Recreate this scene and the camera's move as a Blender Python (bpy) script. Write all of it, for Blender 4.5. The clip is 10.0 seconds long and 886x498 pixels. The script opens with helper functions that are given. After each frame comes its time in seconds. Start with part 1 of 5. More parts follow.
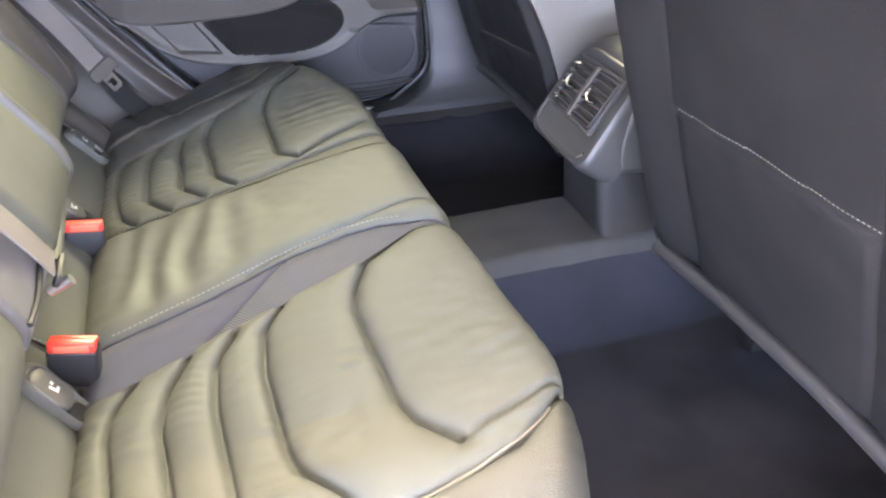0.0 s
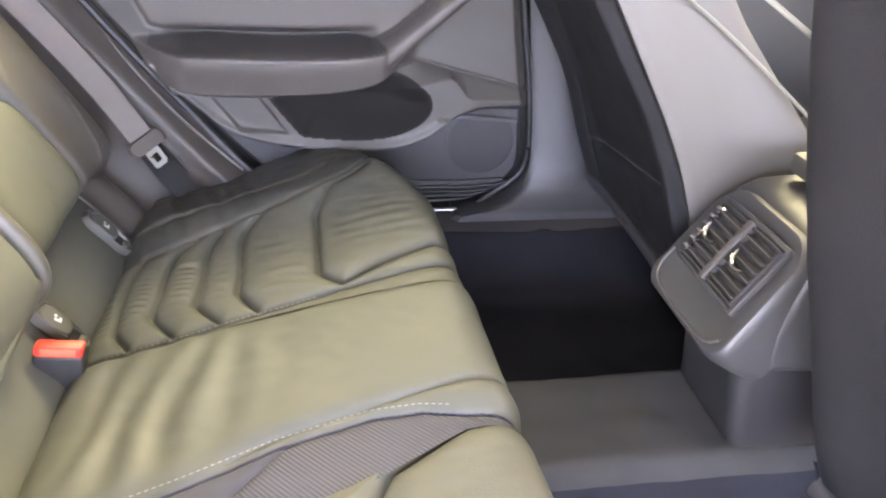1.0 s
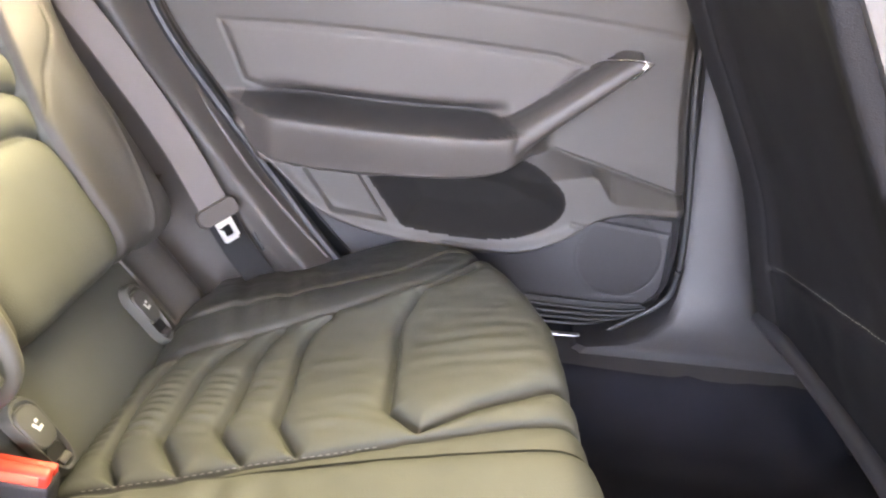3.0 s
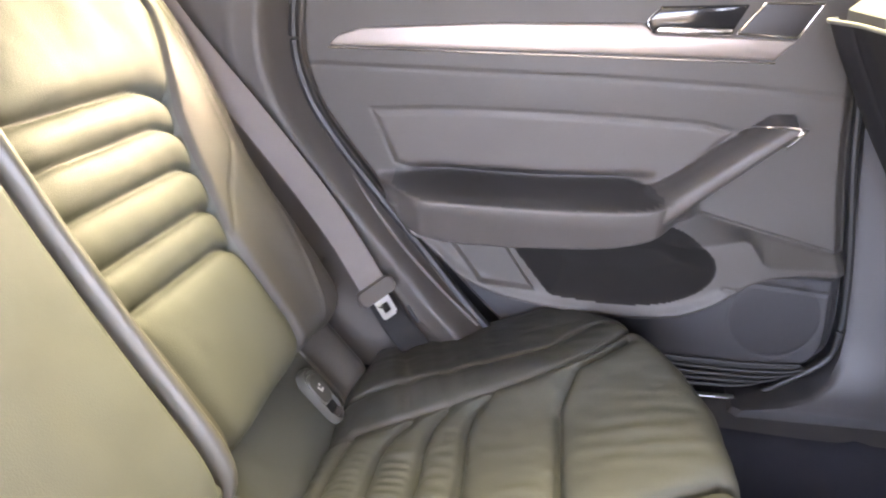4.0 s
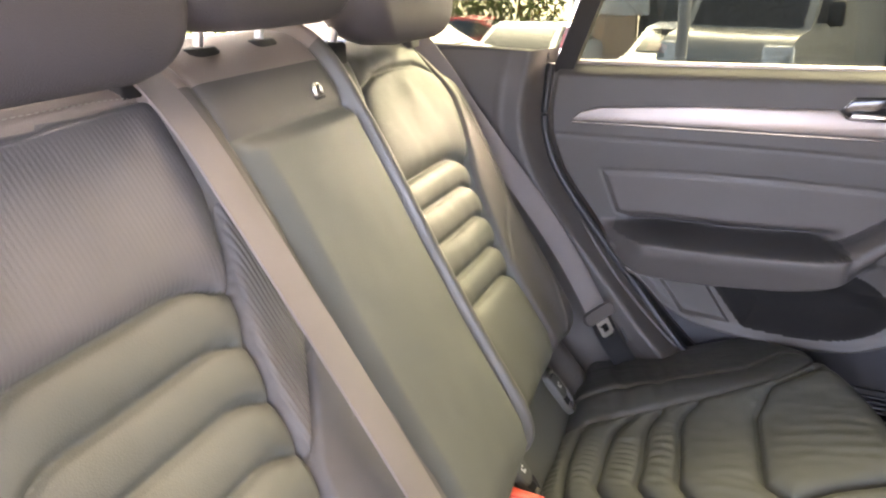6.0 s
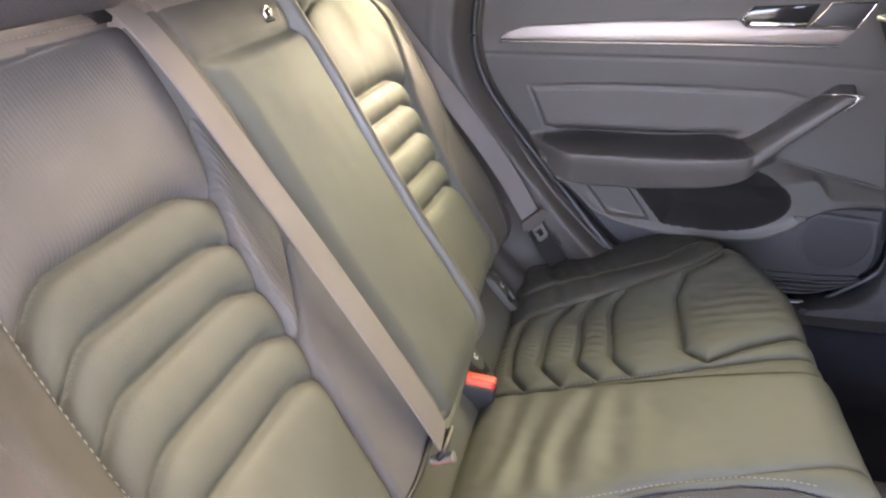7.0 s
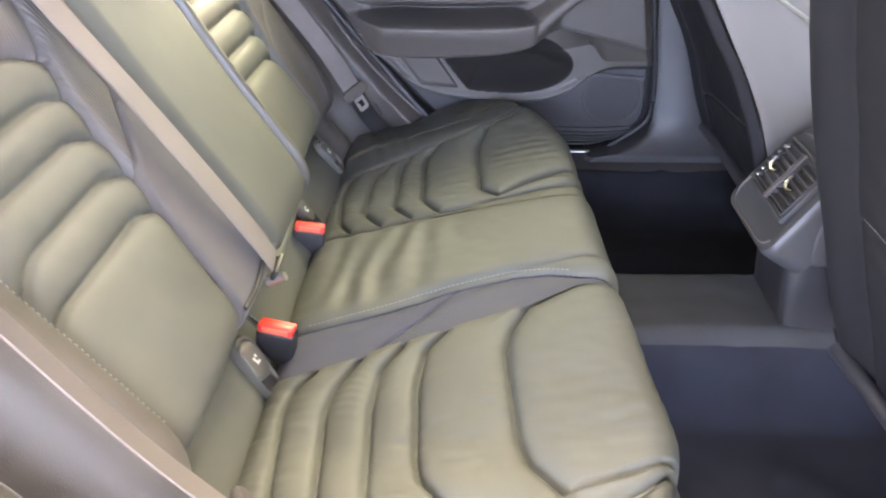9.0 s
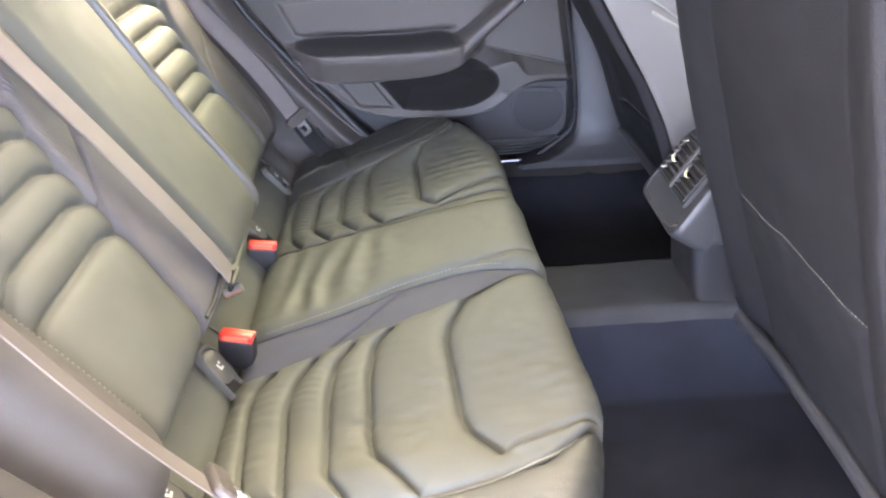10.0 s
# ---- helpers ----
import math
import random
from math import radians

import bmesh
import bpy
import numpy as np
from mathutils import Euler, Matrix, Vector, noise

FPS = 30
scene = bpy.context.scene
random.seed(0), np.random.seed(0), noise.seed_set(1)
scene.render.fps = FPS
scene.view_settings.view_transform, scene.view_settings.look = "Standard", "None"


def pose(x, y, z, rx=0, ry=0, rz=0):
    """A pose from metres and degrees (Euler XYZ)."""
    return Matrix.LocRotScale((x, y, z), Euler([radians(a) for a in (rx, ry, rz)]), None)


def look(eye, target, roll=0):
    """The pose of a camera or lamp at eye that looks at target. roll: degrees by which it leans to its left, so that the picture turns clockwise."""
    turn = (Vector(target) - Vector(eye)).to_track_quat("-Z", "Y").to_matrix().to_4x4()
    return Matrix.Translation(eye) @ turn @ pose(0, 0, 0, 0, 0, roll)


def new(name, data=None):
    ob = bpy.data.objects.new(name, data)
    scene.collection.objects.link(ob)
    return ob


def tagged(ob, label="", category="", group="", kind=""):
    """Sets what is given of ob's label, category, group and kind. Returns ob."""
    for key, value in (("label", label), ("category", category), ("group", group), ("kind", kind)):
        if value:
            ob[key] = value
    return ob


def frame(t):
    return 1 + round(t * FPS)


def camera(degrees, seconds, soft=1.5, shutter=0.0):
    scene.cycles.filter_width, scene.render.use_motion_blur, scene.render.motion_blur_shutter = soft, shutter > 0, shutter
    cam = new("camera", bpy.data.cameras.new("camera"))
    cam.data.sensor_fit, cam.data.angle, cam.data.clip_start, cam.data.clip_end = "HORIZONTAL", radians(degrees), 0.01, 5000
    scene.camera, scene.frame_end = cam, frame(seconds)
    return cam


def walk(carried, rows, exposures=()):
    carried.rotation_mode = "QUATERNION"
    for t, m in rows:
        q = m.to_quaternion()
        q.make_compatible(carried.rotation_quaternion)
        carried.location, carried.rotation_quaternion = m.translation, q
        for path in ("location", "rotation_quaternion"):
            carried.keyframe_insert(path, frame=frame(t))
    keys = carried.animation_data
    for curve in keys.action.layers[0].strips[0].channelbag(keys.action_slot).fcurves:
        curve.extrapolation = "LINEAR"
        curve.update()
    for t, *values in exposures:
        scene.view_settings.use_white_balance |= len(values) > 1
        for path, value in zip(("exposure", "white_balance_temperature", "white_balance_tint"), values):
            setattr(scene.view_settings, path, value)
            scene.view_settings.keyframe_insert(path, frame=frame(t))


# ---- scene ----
cam = camera(62.3, 10.0, soft=2.2)
PATH = [
    (0, (0.305, -0.985, 1.013), (0.829, 0.584, -0.111), 0.4),
    (0.5, (0.377, -0.826, 0.986), (0.751, 0.819, -0.088), 0.0),
    (1, (0.416, -0.671, 0.974), (0.718, 1.039, -0.019), 3.0),
    (1.5, (0.415, -0.54, 0.969), (0.673, 1.224, 0.062), 5.3),
    (2, (0.443, -0.497, 0.923), (0.589, 1.323, 0.107), 4.3),
    (2.2, (0.45, -0.471, 0.898), (0.563, 1.366, 0.115), 4.3),
    (3.3, (0.419, -0.382, 0.865), (0.357, 1.464, 0.097), 5.4),
    (3.5, (0.398, -0.372, 0.881), (0.28, 1.47, 0.112), 4.4),
    (4, (0.381, -0.398, 0.976), (0.065, 1.42, 0.206), -0.0),
    (4.5, (0.345, -0.473, 1.035), (-0.025, 1.369, 0.349), -2.1),
    (5, (0.308, -0.57, 1.092), (-0.215, 1.246, 0.437), -0.6),
    (5.2, (0.311, -0.618, 1.103), (-0.326, 1.16, 0.446), 0.1),
    (6.3, (0.272, -0.772, 1.1), (-0.391, 0.965, 0.365), -1.1),
    (6.5, (0.281, -0.803, 1.105), (-0.296, 0.945, 0.322), -1.3),
    (7, (0.284, -0.848, 1.095), (-0.185, 0.899, 0.243), -2.3),
    (7.5, (0.285, -0.873, 1.091), (-0.134, 0.843, 0.154), -0.8),
    (8, (0.263, -0.905, 1.057), (-0.007, 0.77, -0.001), 1.8),
    (8.5, (0.327, -0.983, 1.078), (0.19, 0.671, -0.038), 1.5),
    (9, (0.381, -1.048, 1.107), (0.303, 0.625, 0.015), -0.8),
    (9.5, (0.402, -1.11, 1.13), (0.38, 0.583, 0.065), -2.9),
    (10, (0.413, -1.165, 1.138), (0.449, 0.542, 0.096), -3.0),
]
walk(cam, [(t, look(eye, target, roll)) for t, eye, target, roll in PATH],
     exposures=[(0.0, 8.0, 7800, 10), (1.0, 8.15, 8700, 12), (2.0, 8.4, 9500, 12), (3.5, 8.4, 9200, 12), (4.5, 7.5, 8700, 13), (5.0, 7.35, 8600, 13), (6.5, 7.3, 8500, 12), (8.0, 7.5, 7900, 11), (10.0, 7.75, 7700, 10)])


# ---- world, sun, exposure ----
world = bpy.data.worlds.new("sky")
scene.world = world
world.use_nodes = True
_n = world.node_tree.nodes
_sky = _n.new("ShaderNodeTexSky")
_sky.sky_type, _sky.sun_disc = "NISHITA", False
_sky.sun_elevation, _sky.sun_rotation = radians(38), radians(18)
_sky.air_density, _sky.dust_density, _sky.ozone_density = 0.16, 3.5, 0.1
_n["Background"].inputs["Strength"].default_value = 0.15
world.node_tree.links.new(_sky.outputs["Color"], _n["Background"].inputs["Color"])
sun_data = bpy.data.lights.new("sun", "SUN")
sun_data.energy, sun_data.angle, sun_data.color = 0.012, radians(30), (1.0, 0.97, 0.88)
sun_ob = new("sun", sun_data)
sun_ob.matrix_world = look((0.244, 0.749, 0.616), (0, 0, 0))


# ---- materials ----
def material(name, colour, rough=0.5, metal=0.0, grain=0.0, grain_scale=600.0, blotch=0.12, blotch_scale=9.0,
             rib=0.0, rib_scale=120.0, rib_axis="X", spec=0.5, coat=0.0, cell=False, fuzz=0.0):
    m = bpy.data.materials.new(name)
    m.use_nodes = True
    nt, nd = m.node_tree, m.node_tree.nodes
    b = nd["Principled BSDF"]
    b.inputs["Roughness"].default_value = rough
    b.inputs["Metallic"].default_value = metal
    b.inputs["Specular IOR Level"].default_value = spec
    b.inputs["Coat Weight"].default_value = coat
    b.inputs["Sheen Weight"].default_value = fuzz
    co = nd.new("ShaderNodeTexCoord")
    big = nd.new("ShaderNodeTexNoise")
    big.inputs["Scale"].default_value = blotch_scale
    big.inputs["Detail"].default_value = 6
    nt.links.new(co.outputs["Object"], big.inputs["Vector"])
    ramp = nd.new("ShaderNodeMapRange")
    ramp.inputs["From Min"].default_value, ramp.inputs["From Max"].default_value = 0.3, 0.7
    ramp.inputs["To Min"].default_value, ramp.inputs["To Max"].default_value = 1 - blotch, 1 + blotch
    nt.links.new(big.outputs["Fac"], ramp.inputs["Value"])
    mul = nd.new("ShaderNodeMix")
    mul.data_type, mul.blend_type = "RGBA", "MULTIPLY"
    mul.inputs["Factor"].default_value = 1.0
    mul.inputs["A"].default_value = (*colour, 1)
    nt.links.new(ramp.outputs["Result"], mul.inputs["B"])
    nt.links.new(mul.outputs["Result"], b.inputs["Base Color"])
    rr = nd.new("ShaderNodeMapRange")
    rr.inputs["From Min"].default_value, rr.inputs["From Max"].default_value = 0.3, 0.7
    rr.inputs["To Min"].default_value, rr.inputs["To Max"].default_value = max(rough - 0.07, 0.02), min(rough + 0.07, 1)
    nt.links.new(big.outputs["Fac"], rr.inputs["Value"])
    nt.links.new(rr.outputs["Result"], b.inputs["Roughness"])
    last = None
    if grain:
        if cell:
            tex = nd.new("ShaderNodeTexVoronoi")
            tex.inputs["Scale"].default_value = grain_scale
            out = tex.outputs["Distance"]
        else:
            tex = nd.new("ShaderNodeTexNoise")
            tex.inputs["Scale"].default_value = grain_scale
            tex.inputs["Detail"].default_value = 3
            out = tex.outputs["Fac"]
        nt.links.new(co.outputs["Object"], tex.inputs["Vector"])
        last = nd.new("ShaderNodeBump")
        last.inputs["Strength"].default_value = grain
        last.inputs["Distance"].default_value = 0.001
        nt.links.new(out, last.inputs["Height"])
    if rib:
        wave = nd.new("ShaderNodeTexWave")
        wave.bands_direction = rib_axis
        wave.inputs["Scale"].default_value = rib_scale
        wave.inputs["Distortion"].default_value = 0.0
        nt.links.new(co.outputs["Object"], wave.inputs["Vector"])
        bump = nd.new("ShaderNodeBump")
        bump.inputs["Strength"].default_value = rib
        bump.inputs["Distance"].default_value = 0.002
        nt.links.new(wave.outputs["Fac"], bump.inputs["Height"])
        if last:
            nt.links.new(last.outputs["Normal"], bump.inputs["Normal"])
        last = bump
    if last:
        nt.links.new(last.outputs["Normal"], b.inputs["Normal"])
    return m


def glass_material(name, tint):
    m = bpy.data.materials.new(name)
    m.use_nodes = True
    nt, nd = m.node_tree, m.node_tree.nodes
    nd.remove(nd["Principled BSDF"])
    tr, gl, mix, fr = (nd.new("ShaderNodeBsdfTransparent"), nd.new("ShaderNodeBsdfGlossy"),
                       nd.new("ShaderNodeMixShader"), nd.new("ShaderNodeFresnel"))
    tr.inputs["Color"].default_value = (*tint, 1)
    gl.inputs["Roughness"].default_value = 0.02
    fr.inputs["IOR"].default_value = 1.45
    nt.links.new(fr.outputs["Fac"], mix.inputs["Fac"])
    nt.links.new(tr.outputs["BSDF"], mix.inputs[1])
    nt.links.new(gl.outputs["BSDF"], mix.inputs[2])
    nt.links.new(mix.outputs["Shader"], nd["Material Output"].inputs["Surface"])
    return m


LEATHER = material("olive_grey_leather", (0.0895, 0.0925, 0.0790), 0.58, spec=0.28, grain=0.2, grain_scale=700, cell=True, blotch=0.10)
LEATHER_SIDE = material("grey_leatherette", (0.076, 0.0705, 0.0645), 0.55, spec=0.32, grain=0.18, grain_scale=700, cell=True, blotch=0.10)
# The next leather is paled to hold the rear window's light on backrest tops.
LEATHER_TOP_LIT = material("rear_lit_leather", (0.20, 0.165, 0.145), 0.42, grain=0.35, grain_scale=700, cell=True, blotch=0.10)
RIBBED = material("ribbed_grey_fabric", (0.083, 0.078, 0.076), 0.6, grain=0.3, grain_scale=900, rib=0.45, rib_scale=58, rib_axis="Y")
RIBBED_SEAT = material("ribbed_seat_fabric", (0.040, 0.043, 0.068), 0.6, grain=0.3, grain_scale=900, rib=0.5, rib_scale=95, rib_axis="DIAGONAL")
PLEATED = material("pleated_leather", (0.106, 0.099, 0.096), 0.5, grain=0.2, grain_scale=700, cell=True, rib=0.12, rib_scale=56, rib_axis="Y")
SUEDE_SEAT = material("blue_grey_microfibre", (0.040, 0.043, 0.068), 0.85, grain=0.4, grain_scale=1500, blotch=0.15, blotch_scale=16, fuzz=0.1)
SUEDE = material("grey_microfibre", (0.083, 0.077, 0.074), 0.85, grain=0.4, grain_scale=1500, blotch=0.15, blotch_scale=16, fuzz=0.1)
LEATHER_BOLSTER = material("dark_olive_leather", (0.052, 0.053, 0.047), 0.40, grain=0.35, grain_scale=700, cell=True, blotch=0.12)
ANCHOR = material("grey_green_plastic", (0.092, 0.091, 0.080), 0.45, grain=0.2, grain_scale=1300, blotch=0.06)
SILL = material("blue_grey_sill_plastic", (0.034, 0.033, 0.036), 0.5, grain=0.3, grain_scale=1300, blotch=0.06)
CONSOLE = material("console_plastic", (0.040, 0.039, 0.040), 0.45, grain=0.25, grain_scale=1300, blotch=0.06)
POCKET_SHADE = material("shaded_pocket_lining", (0.0135, 0.0125, 0.0120), 0.95, spec=0.1, grain=0.4, grain_scale=900)
LEDGE_SHADE = material("shaded_armrest_vinyl", (0.033, 0.030, 0.029), 0.6, grain=0.3, grain_scale=1000, cell=True)
TRIM = material("grey_side_trim", (0.056, 0.0495, 0.0450), 0.55, grain=0.3, grain_scale=1300, blotch=0.06)
PIPING = material("grey_piping", (0.083, 0.078, 0.065), 0.45, grain=0.2)
WELT = material("pale_leather_welt", (0.17, 0.167, 0.145), 0.45, grain=0.2)
THREAD = material("pale_thread", (0.30, 0.29, 0.25), 0.8)
PLASTIC = material("soft_grey_plastic", (0.054, 0.0485, 0.0440), 0.55, grain=0.3, grain_scale=1300, blotch=0.06)
PLASTIC_PALE = material("grey_vinyl", (0.070, 0.0610, 0.0555), 0.5, grain=0.3, grain_scale=1000, cell=True, blotch=0.06)
PLASTIC_DARK = material("dark_moulded_plastic", (0.021, 0.020, 0.022), 0.5, grain=0.3, grain_scale=1300, blotch=0.08)
BLACK = material("black_rubber", (0.012, 0.012, 0.013), 0.55, grain=0.2)
SATIN = material("satin_black_plastic", (0.011, 0.011, 0.012), 0.5, blotch=0.05)
GLOSS = material("gloss_black_plastic", (0.015, 0.015, 0.016), 0.12, blotch=0.05)
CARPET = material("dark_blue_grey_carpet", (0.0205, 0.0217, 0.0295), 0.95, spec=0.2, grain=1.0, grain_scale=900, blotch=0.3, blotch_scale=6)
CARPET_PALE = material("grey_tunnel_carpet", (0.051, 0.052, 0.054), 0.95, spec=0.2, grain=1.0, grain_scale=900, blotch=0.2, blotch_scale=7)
CHROME = material("satin_chrome", (0.75, 0.74, 0.72), 0.18, metal=1.0, blotch=0.04)
STEEL = material("bright_steel", (0.85, 0.85, 0.85), 0.3, metal=1.0, blotch=0.04)
ALU = material("brushed_aluminium", (0.33, 0.285, 0.262), 0.5, metal=0.8, grain=0.15, grain_scale=300, blotch=0.04)
RED = material("red_button_plastic", (0.72, 0.05, 0.035), 0.4, blotch=0.05)
RED_PALE = material("pale_red_plastic", (0.80, 0.16, 0.10), 0.4, blotch=0.05)
BELT = material("grey_belt_webbing", (0.145, 0.127, 0.119), 0.6, rib=0.35, rib_scale=450, rib_axis="X", grain=0.3, grain_scale=1200)
ROOF_CLOTH = material("grey_roof_cloth", (0.30, 0.29, 0.275), 0.95, grain=0.4, grain_scale=900, fuzz=0.2)
HEADLINER = material("pale_headliner", (0.55, 0.53, 0.50), 0.95, grain=0.4, grain_scale=900, fuzz=0.2)
ICON = material("white_print", (0.75, 0.75, 0.72), 0.5)
SHELF = material("beige_grey_shelf_felt", (0.20, 0.17, 0.155), 0.95, grain=0.8, grain_scale=900, fuzz=0.2)
FRONT_SIDE = material("pale_grey_seat_side", (0.098, 0.091, 0.085), 0.55, grain=0.3, grain_scale=700, cell=True, blotch=0.06)
HEADREST = material("purple_grey_headrest_leather", (0.056, 0.051, 0.056), 0.55, grain=0.3, grain_scale=700, cell=True, blotch=0.08)
FRONT_BACK = material("dark_seat_back_vinyl", (0.015, 0.0145, 0.016), 0.7, spec=0.2, grain=0.4, grain_scale=700, cell=True, blotch=0.1)
CONCRETE = material("pale_concrete", (0.5, 0.49, 0.46), 0.85, grain=0.5, grain_scale=30, blotch=0.12, blotch_scale=2)
GLASS = glass_material("window_glass", (0.223, 0.239, 0.215))
GLASS_FRONT = glass_material("windscreen_glass", (0.40, 0.42, 0.40))
GLASS_REAR = glass_material("rear_window_glass", (0.70, 0.73, 0.68))
GLASS_ROOF = glass_material("added_roof_glass", (0.100, 0.101, 0.097))


# ---- builders ----
def thing(name, label, category, group="", kind="", at=(0, 0, 0)):
    ob = new(name)
    ob.empty_display_size = 0.05
    ob.location = at
    return tagged(ob, label, category, group, kind)


def world_of(ob):
    own = Matrix.LocRotScale(ob.location, ob.rotation_euler, ob.scale)
    return world_of(ob.parent) @ ob.matrix_parent_inverse @ own if ob.parent else own


def place_mesh(name, me, mat, parent=None, label="", kind=""):
    me.materials.append(mat)
    ob = new(name, me)
    if parent:
        ob.parent = parent
        ob.matrix_parent_inverse = world_of(parent).inverted()
    return tagged(ob, label, kind=kind)


def part(name, bm, mat, parent=None, label="", smooth=True, kind=""):
    me = bpy.data.meshes.new(name)
    bmesh.ops.recalc_face_normals(bm, faces=bm.faces)
    bm.to_mesh(me)
    bm.free()
    if smooth:
        me.shade_smooth()
        me.set_sharp_from_angle(angle=radians(38))
    return place_mesh(name, me, mat, parent, label, kind)


def box(sx, sy, sz, at=(0, 0, 0), turn=(0, 0, 0), bevel=0.004, seg=2):
    bm = bmesh.new()
    bmesh.ops.create_cube(bm, size=1)
    bmesh.ops.scale(bm, vec=(sx, sy, sz), verts=bm.verts)
    if bevel:
        bmesh.ops.bevel(bm, geom=bm.edges[:], offset=min(bevel, 0.45 * min(sx, sy, sz)), segments=seg, affect="EDGES", profile=0.5)
    bmesh.ops.transform(bm, matrix=pose(*at, *turn), verts=bm.verts)
    return bm


def joined(*bms):
    out = bmesh.new()
    for b in bms:
        me = bpy.data.meshes.new("tmp")
        b.to_mesh(me)
        b.free()
        out.from_mesh(me)
        bpy.data.meshes.remove(me)
    return out


def chaikin(pts, rounds=2, closed=False):
    p = np.array(pts, float)
    for _ in range(rounds):
        q = np.roll(p, -1, axis=0) if closed else p[1:]
        a = p if closed else p[:-1]
        mid = np.empty((2 * len(a), p.shape[1]))
        mid[0::2], mid[1::2] = 0.75 * a + 0.25 * q, 0.25 * a + 0.75 * q
        p = mid if closed else np.vstack([p[:1], mid, p[-1:]])
    return p


def tube(pts, radius, sides=10, rounds=2, cap=True):
    """A round bar along a smoothed line; radius may be a function of 0..1."""
    p = chaikin(pts, rounds)
    bm = bmesh.new()
    rings = []
    up = Vector((0, 0, 1))
    for i, c in enumerate(p):
        d = Vector(p[min(i + 1, len(p) - 1)] - p[max(i - 1, 0)]).normalized()
        side = d.cross(up)
        side = side.normalized() if side.length > 1e-4 else Vector((1, 0, 0))
        other = side.cross(d)
        r = radius(i / (len(p) - 1)) if callable(radius) else radius
        rings.append([bm.verts.new(Vector(c) + r * (math.cos(a) * side + math.sin(a) * other))
                      for a in (2 * math.pi * k / sides for k in range(sides))])
    for a, b in zip(rings, rings[1:]):
        for k in range(sides):
            bm.faces.new((a[k], a[(k + 1) % sides], b[(k + 1) % sides], b[k]))
    if cap:
        bm.faces.new(rings[0])
        bm.faces.new(rings[-1])
    return bm


def ribbon(pts, width, normals, thick=0.0016, rounds=2):
    """A flat band along a smoothed line, facing the given normals."""
    p = chaikin(pts, rounds)
    src = np.linspace(0, 1, len(normals))
    nn = np.array([[np.interp(t, src, [n[k] for n in normals]) for k in range(3)] for t in np.linspace(0, 1, len(p))])
    bm = bmesh.new()
    rings = []
    for i, c in enumerate(p):
        d = Vector(p[min(i + 1, len(p) - 1)] - p[max(i - 1, 0)]).normalized()
        n = Vector(nn[i]).normalized()
        side = d.cross(n).normalized()
        n = side.cross(d)
        c = Vector(c)
        ring = []
        for s, h in ((-1, -0.5), (-0.94, 0.5), (-0.45, 0.9), (0.45, 0.9), (0.94, 0.5), (1, -0.5)):
            ring.append(bm.verts.new(c + side * (s * width / 2) + n * (h * thick)))
        rings.append(ring)
    for a, b in zip(rings, rings[1:]):
        for k in range(6):
            bm.faces.new((a[k], a[(k + 1) % 6], b[(k + 1) % 6], b[k]))
    bm.faces.new(rings[0])
    bm.faces.new(rings[-1])
    return bm


def slab(outline, axis, base, depth, bevel=0.003, seg=2):
    """A plate with that outline: axis 'y' takes (x, z) and stretches from y=base to base+depth; 'x' takes (y, z); 'z' takes (x, y)."""
    bm = bmesh.new()
    at = {"y": lambda a, b: (a, base, b), "x": lambda a, b: (base, a, b), "z": lambda a, b: (a, b, base)}[axis]
    f = bm.faces.new([bm.verts.new(at(a, b)) for a, b in outline])
    ext = bmesh.ops.extrude_face_region(bm, geom=[f])
    move = {"y": (0, depth, 0), "x": (depth, 0, 0), "z": (0, 0, depth)}[axis]
    bmesh.ops.translate(bm, vec=move, verts=[v for v in ext["geom"] if isinstance(v, bmesh.types.BMVert)])
    bmesh.ops.recalc_face_normals(bm, faces=bm.faces)
    if bevel:
        bmesh.ops.bevel(bm, geom=[e for e in bm.edges if e.calc_face_angle(0) > 0.6], offset=bevel, segments=seg, affect="EDGES", profile=0.5)
    return bm


def loft(rings, closed=True, cap=True):
    bm = bmesh.new()
    rs = [[bm.verts.new(p) for p in r] for r in rings]
    n = len(rs[0])
    for a, b in zip(rs, rs[1:]):
        for k in range(n if closed else n - 1):
            bm.faces.new((a[k], a[(k + 1) % n], b[(k + 1) % n], b[k]))
    if cap and closed:
        bm.faces.new(rs[0])
        bm.faces.new(rs[-1])
    return bm


def rounded(w, h, r, n=5):
    """Outline of a rounded rectangle about the origin."""
    out = []
    for cx, cy, a0 in ((w / 2 - r, h / 2 - r, 0), (-w / 2 + r, h / 2 - r, 90), (-w / 2 + r, -h / 2 + r, 180), (w / 2 - r, -h / 2 + r, 270)):
        for k in range(n + 1):
            a = radians(a0 + 90 * k / n)
            out.append((cx + r * math.cos(a), cy + r * math.sin(a)))
    return out


def seam_distance(A, B, line):
    """Distance of each (A, B) to a line of points."""
    best = np.full(A.shape, 9.0)
    pts = np.array(line, float)
    for (x0, y0), (x1, y1) in zip(pts[:-1], pts[1:]):
        dx, dy = x1 - x0, y1 - y0
        t = np.clip(((A - x0) * dx + (B - y0) * dy) / (dx * dx + dy * dy + 1e-12), 0, 1)
        best = np.minimum(best, np.hypot(A - x0 - t * dx, B - y0 - t * dy))
    return best


